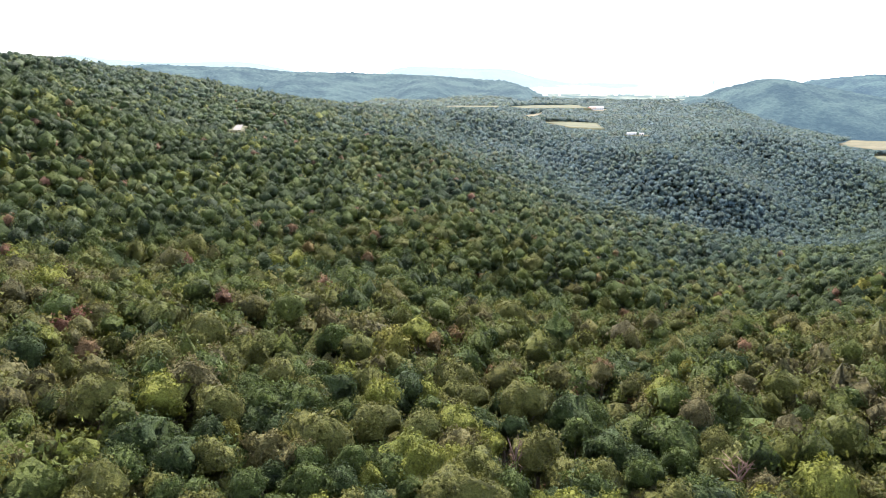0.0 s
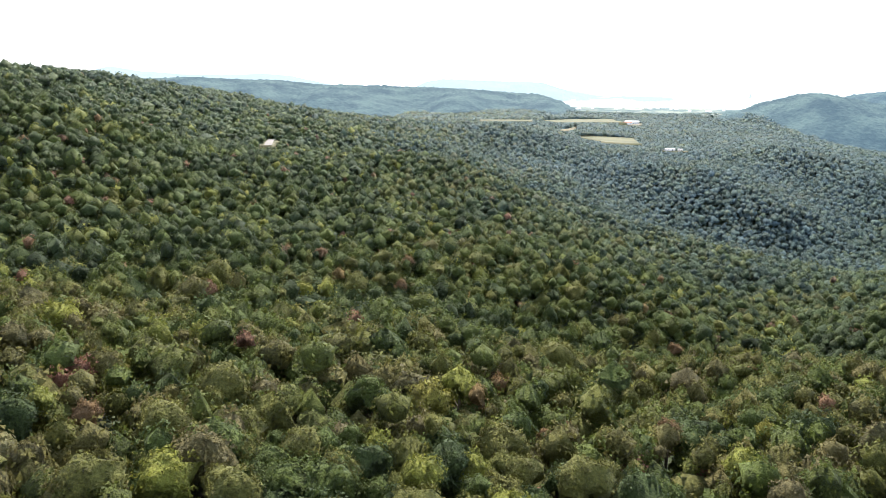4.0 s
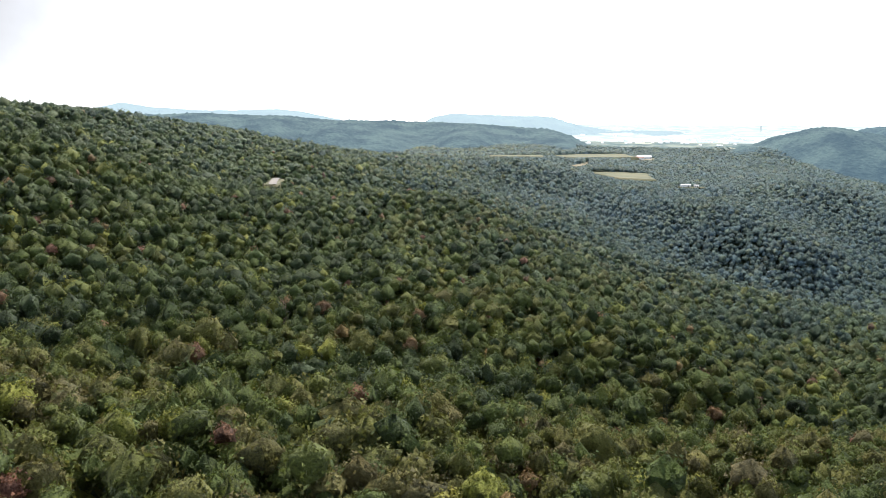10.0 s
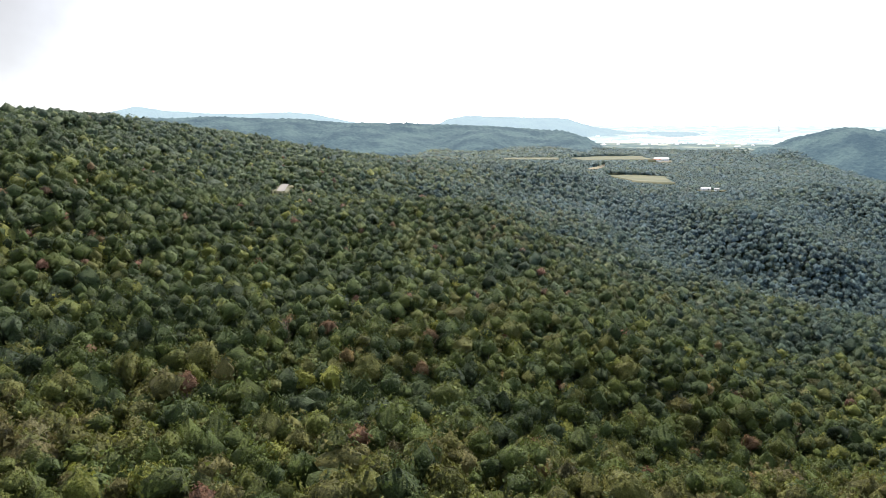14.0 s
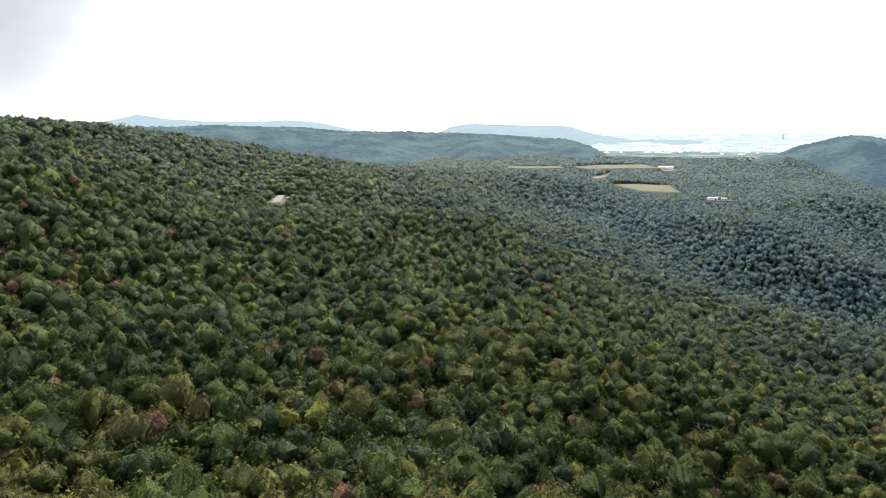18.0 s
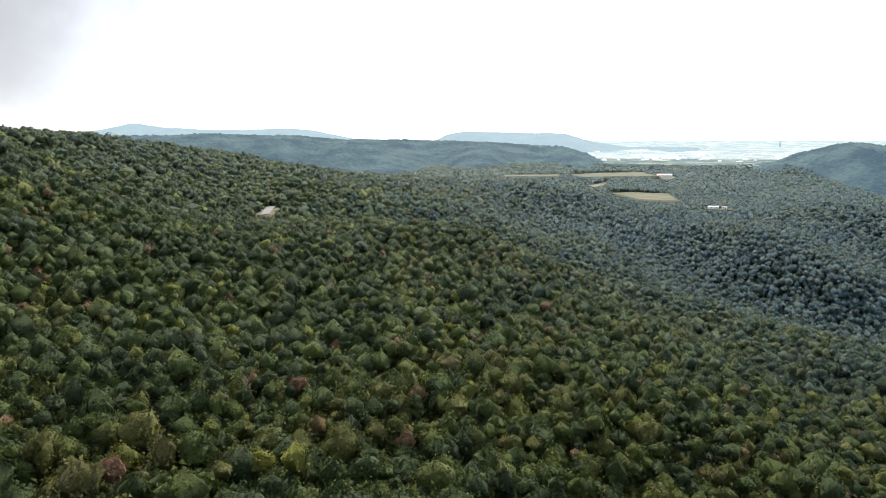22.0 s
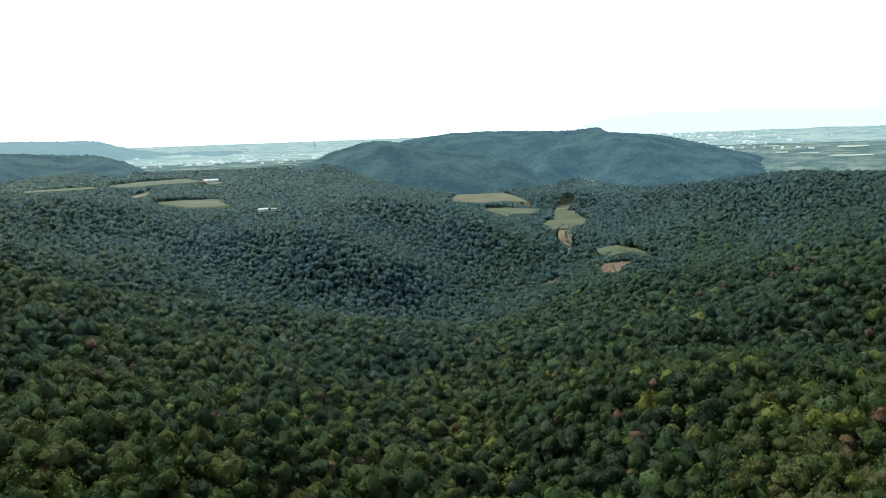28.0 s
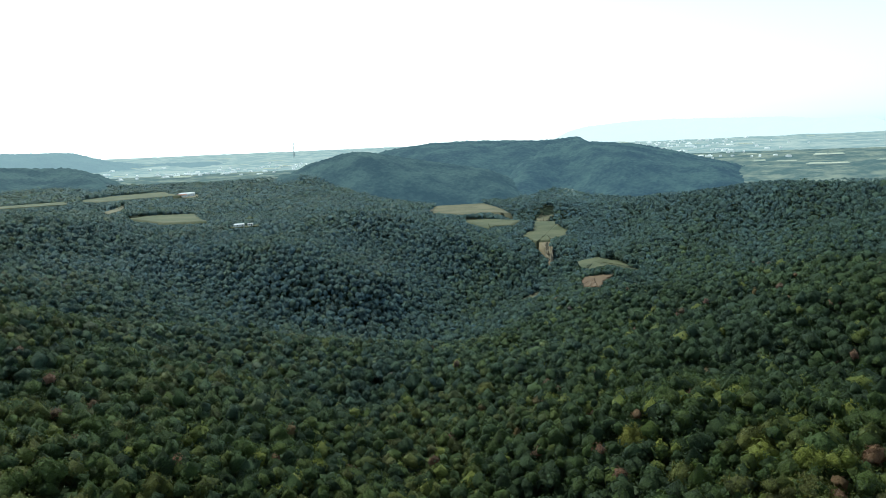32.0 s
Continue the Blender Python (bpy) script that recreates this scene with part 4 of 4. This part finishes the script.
def house(name, label, category, x, y, w, d, h, turn, wall, roof, group="", lift=0.0):
    root = tagged(new(name), label, category, group)
    root.location, root.rotation_euler = (x, y, float(land(x, y)) + lift), (0, 0, radians(turn))
    body = part("wall", box_mesh("wall", w, d, h + 1.5, wall, -1.5), root)
    part("roof", gable_mesh("roof", w, d, h, d * 0.22, roof), root)
    for k in range(max(2, int(w / 5))):
        px = -w / 2 + (k + 0.5) * w / max(2, int(w / 5))
        o = part("door" if k == 1 else "window", box_mesh("pane", 1.1, 0.12, 2.0 if k == 1 else 1.2, GLASS, 0.1 if k == 1 else 1.1), body)
        o.location = (px, -d / 2 - 0.03, 0)
    return root


house("barn", "long low farm building with white walls and metal roof", "barn", 338, 1690, 30, 11, 5, 8, PAINT, METAL, lift=13.3)
house("barn", "small farm shed with a rusty red roof", "barn", 322, 1660, 18, 9, 4, 15, PAINT, RUST, lift=13.3)
house("house", "long low white farmhouse among trees", "house", 276, 1112, 13, 6, 2.4, 5, PAINT, METAL, lift=12.2)
house("house", "low white house beside the plateau meadow", "house", 290, 1109, 6, 5, 2.4, -10, PAINT, STEEL, lift=12.2)
house("shed", "small grey-roofed shed at the meadow's end", "shed", 258, 1225, 9, 6, 3, 20, PAINT, STEEL, lift=9.2)
house("house", "small white house at the edge of a meadow", "house", 770, 1101, 9, 7, 4, 20, PAINT, METAL)
house("house", "white cottage under the wooded hill", "house", 778, 1073, 9, 7, 4, -15, PAINT, METAL)
house("barn", "white barn at the foot of the wooded hill", "barn", 1112, 1363, 15, 9, 5, -40, PAINT, METAL)
house("shed", "small white trailer by the red field", "shed", 596, 799, 9, 3, 3, 10, PAINT, METAL)


def mast(name, label, x, y, h, w):
    """A lattice mast: four legs that lean together, with cross braces."""
    root = tagged(new(name), label, "tower", "masts on the plain")
    root.location = (x, y, float(canopy(x, y)) - 12)
    for sx, sy in ((-1, -1), (1, -1), (1, 1), (-1, 1)):
        part("leg", limbs("leg", [tube((sx * w, sy * w, 0), (sx * w * 0.25, sy * w * 0.25, h), 0.5, 0.35, 5)], STEEL), root)
    for k in range(9):
        s0, s1 = w * (1 - 0.75 * k / 9), w * (1 - 0.75 * (k + 1) / 9)
        z0, z1 = h * k / 9, h * (k + 1) / 9
        part("brace", limbs("brace", [tube((-s0, -s0, z0), (s1, -s1, z1), 0.25, 0.25, 4), tube((s0, s0, z0), (-s1, s1, z1), 0.25, 0.25, 4)], STEEL), root)
    part("antenna", limbs("antenna", [tube((0, 0, h - 4), (0, 0, h + 10), 0.5, 0.3, 5)], STEEL), root)
    return root


mast("radio_mast", "tall grey lattice mast rising from the hazy plain", 1362, 3877, 82, 3)
mast("radio_mast", "thin lattice mast on the crest of the hazy hill", 1470, 2440, 34, 2)

# town walls and roofs glow, in place of haze and sunlit brightness
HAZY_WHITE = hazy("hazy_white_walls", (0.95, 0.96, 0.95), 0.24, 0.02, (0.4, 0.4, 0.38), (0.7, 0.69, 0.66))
TOWN = np.random.default_rng(21)
DISTRICTS = [(700, 3050, 330, 200, 46), (1150, 3150, 300, 240, 40), (250, 3550, 350, 200, 14), (2150, 1950, 300, 200, 26), (2550, 2300, 420, 420, 60), (2900, 2750, 420, 400, 48)]
for cx, cy, sx, sy, count in DISTRICTS:
    way = math.degrees(math.atan2(-cx, cy - 120))
    for _ in range(count):
        a, c = TOWN.normal(0, sx / 2), TOWN.normal(0, sy / 2)
        x = cx + a * math.cos(radians(way)) - c * math.sin(radians(way))
        y = cy + a * math.sin(radians(way)) + c * math.cos(radians(way))
        w, d, h = 6 + 22 * TOWN.uniform(0, 1) ** 3, TOWN.uniform(6, 13), TOWN.uniform(2.5, 6)
        root = tagged(new("building"), "white low building of the distant town", "building", "buildings of the distant town")
        root.location, root.rotation_euler = (x, y, float(canopy(x, y)) - 4), (0, 0, radians(way + TOWN.normal(0, 40)))
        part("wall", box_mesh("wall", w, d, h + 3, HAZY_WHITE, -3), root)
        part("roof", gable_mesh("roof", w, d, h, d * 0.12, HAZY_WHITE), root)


def plain_field(x, y, w, d, mat, label):
    """A light field or cleared strip on the far plain."""
    a = math.atan2(-x, y - 120)
    pts = []
    for px, py in ((-w, -d), (0, -d * 1.2), (w, -d * 0.8), (w * 0.9, d), (w * 0.1, d * 0.8), (-w * 0.8, d * 1.1)):
        pts.append((x + (px * math.cos(a) - py * math.sin(a)) / 2, y + (px * math.sin(a) + py * math.cos(a)) / 2))
    p = np.array(pts)
    mid = p.mean(0)
    v = np.concatenate([mid + (p - mid) * k / 5 for k in range(1, 6)] + [mid[None]])
    z = canopy(v[:, 0], v[:, 1]) + 1.5
    f = [(k * 6 + j, k * 6 + (j + 1) % 6, (k + 1) * 6 + (j + 1) % 6, (k + 1) * 6 + j) for k in range(4) for j in range(6)]
    f = [q[::-1] for q in f] + [(30, (2 * j + 2) % 6, 2 * j + 1, 2 * j) for j in range(3)]
    ob = new("field", mesh("field", np.c_[v, z], np.array(f)[:, ::-1], mat, True))
    return tagged(ob, label, "field", kind="structure")


# these fields glow pale, in place of the haze over them
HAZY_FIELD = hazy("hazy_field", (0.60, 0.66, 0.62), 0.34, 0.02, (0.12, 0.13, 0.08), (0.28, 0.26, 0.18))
for k in range(46):
    a = radians(TOWN.choice([TOWN.uniform(2, 24), TOWN.uniform(44, 64)]))
    r = TOWN.uniform(2300, 4400)
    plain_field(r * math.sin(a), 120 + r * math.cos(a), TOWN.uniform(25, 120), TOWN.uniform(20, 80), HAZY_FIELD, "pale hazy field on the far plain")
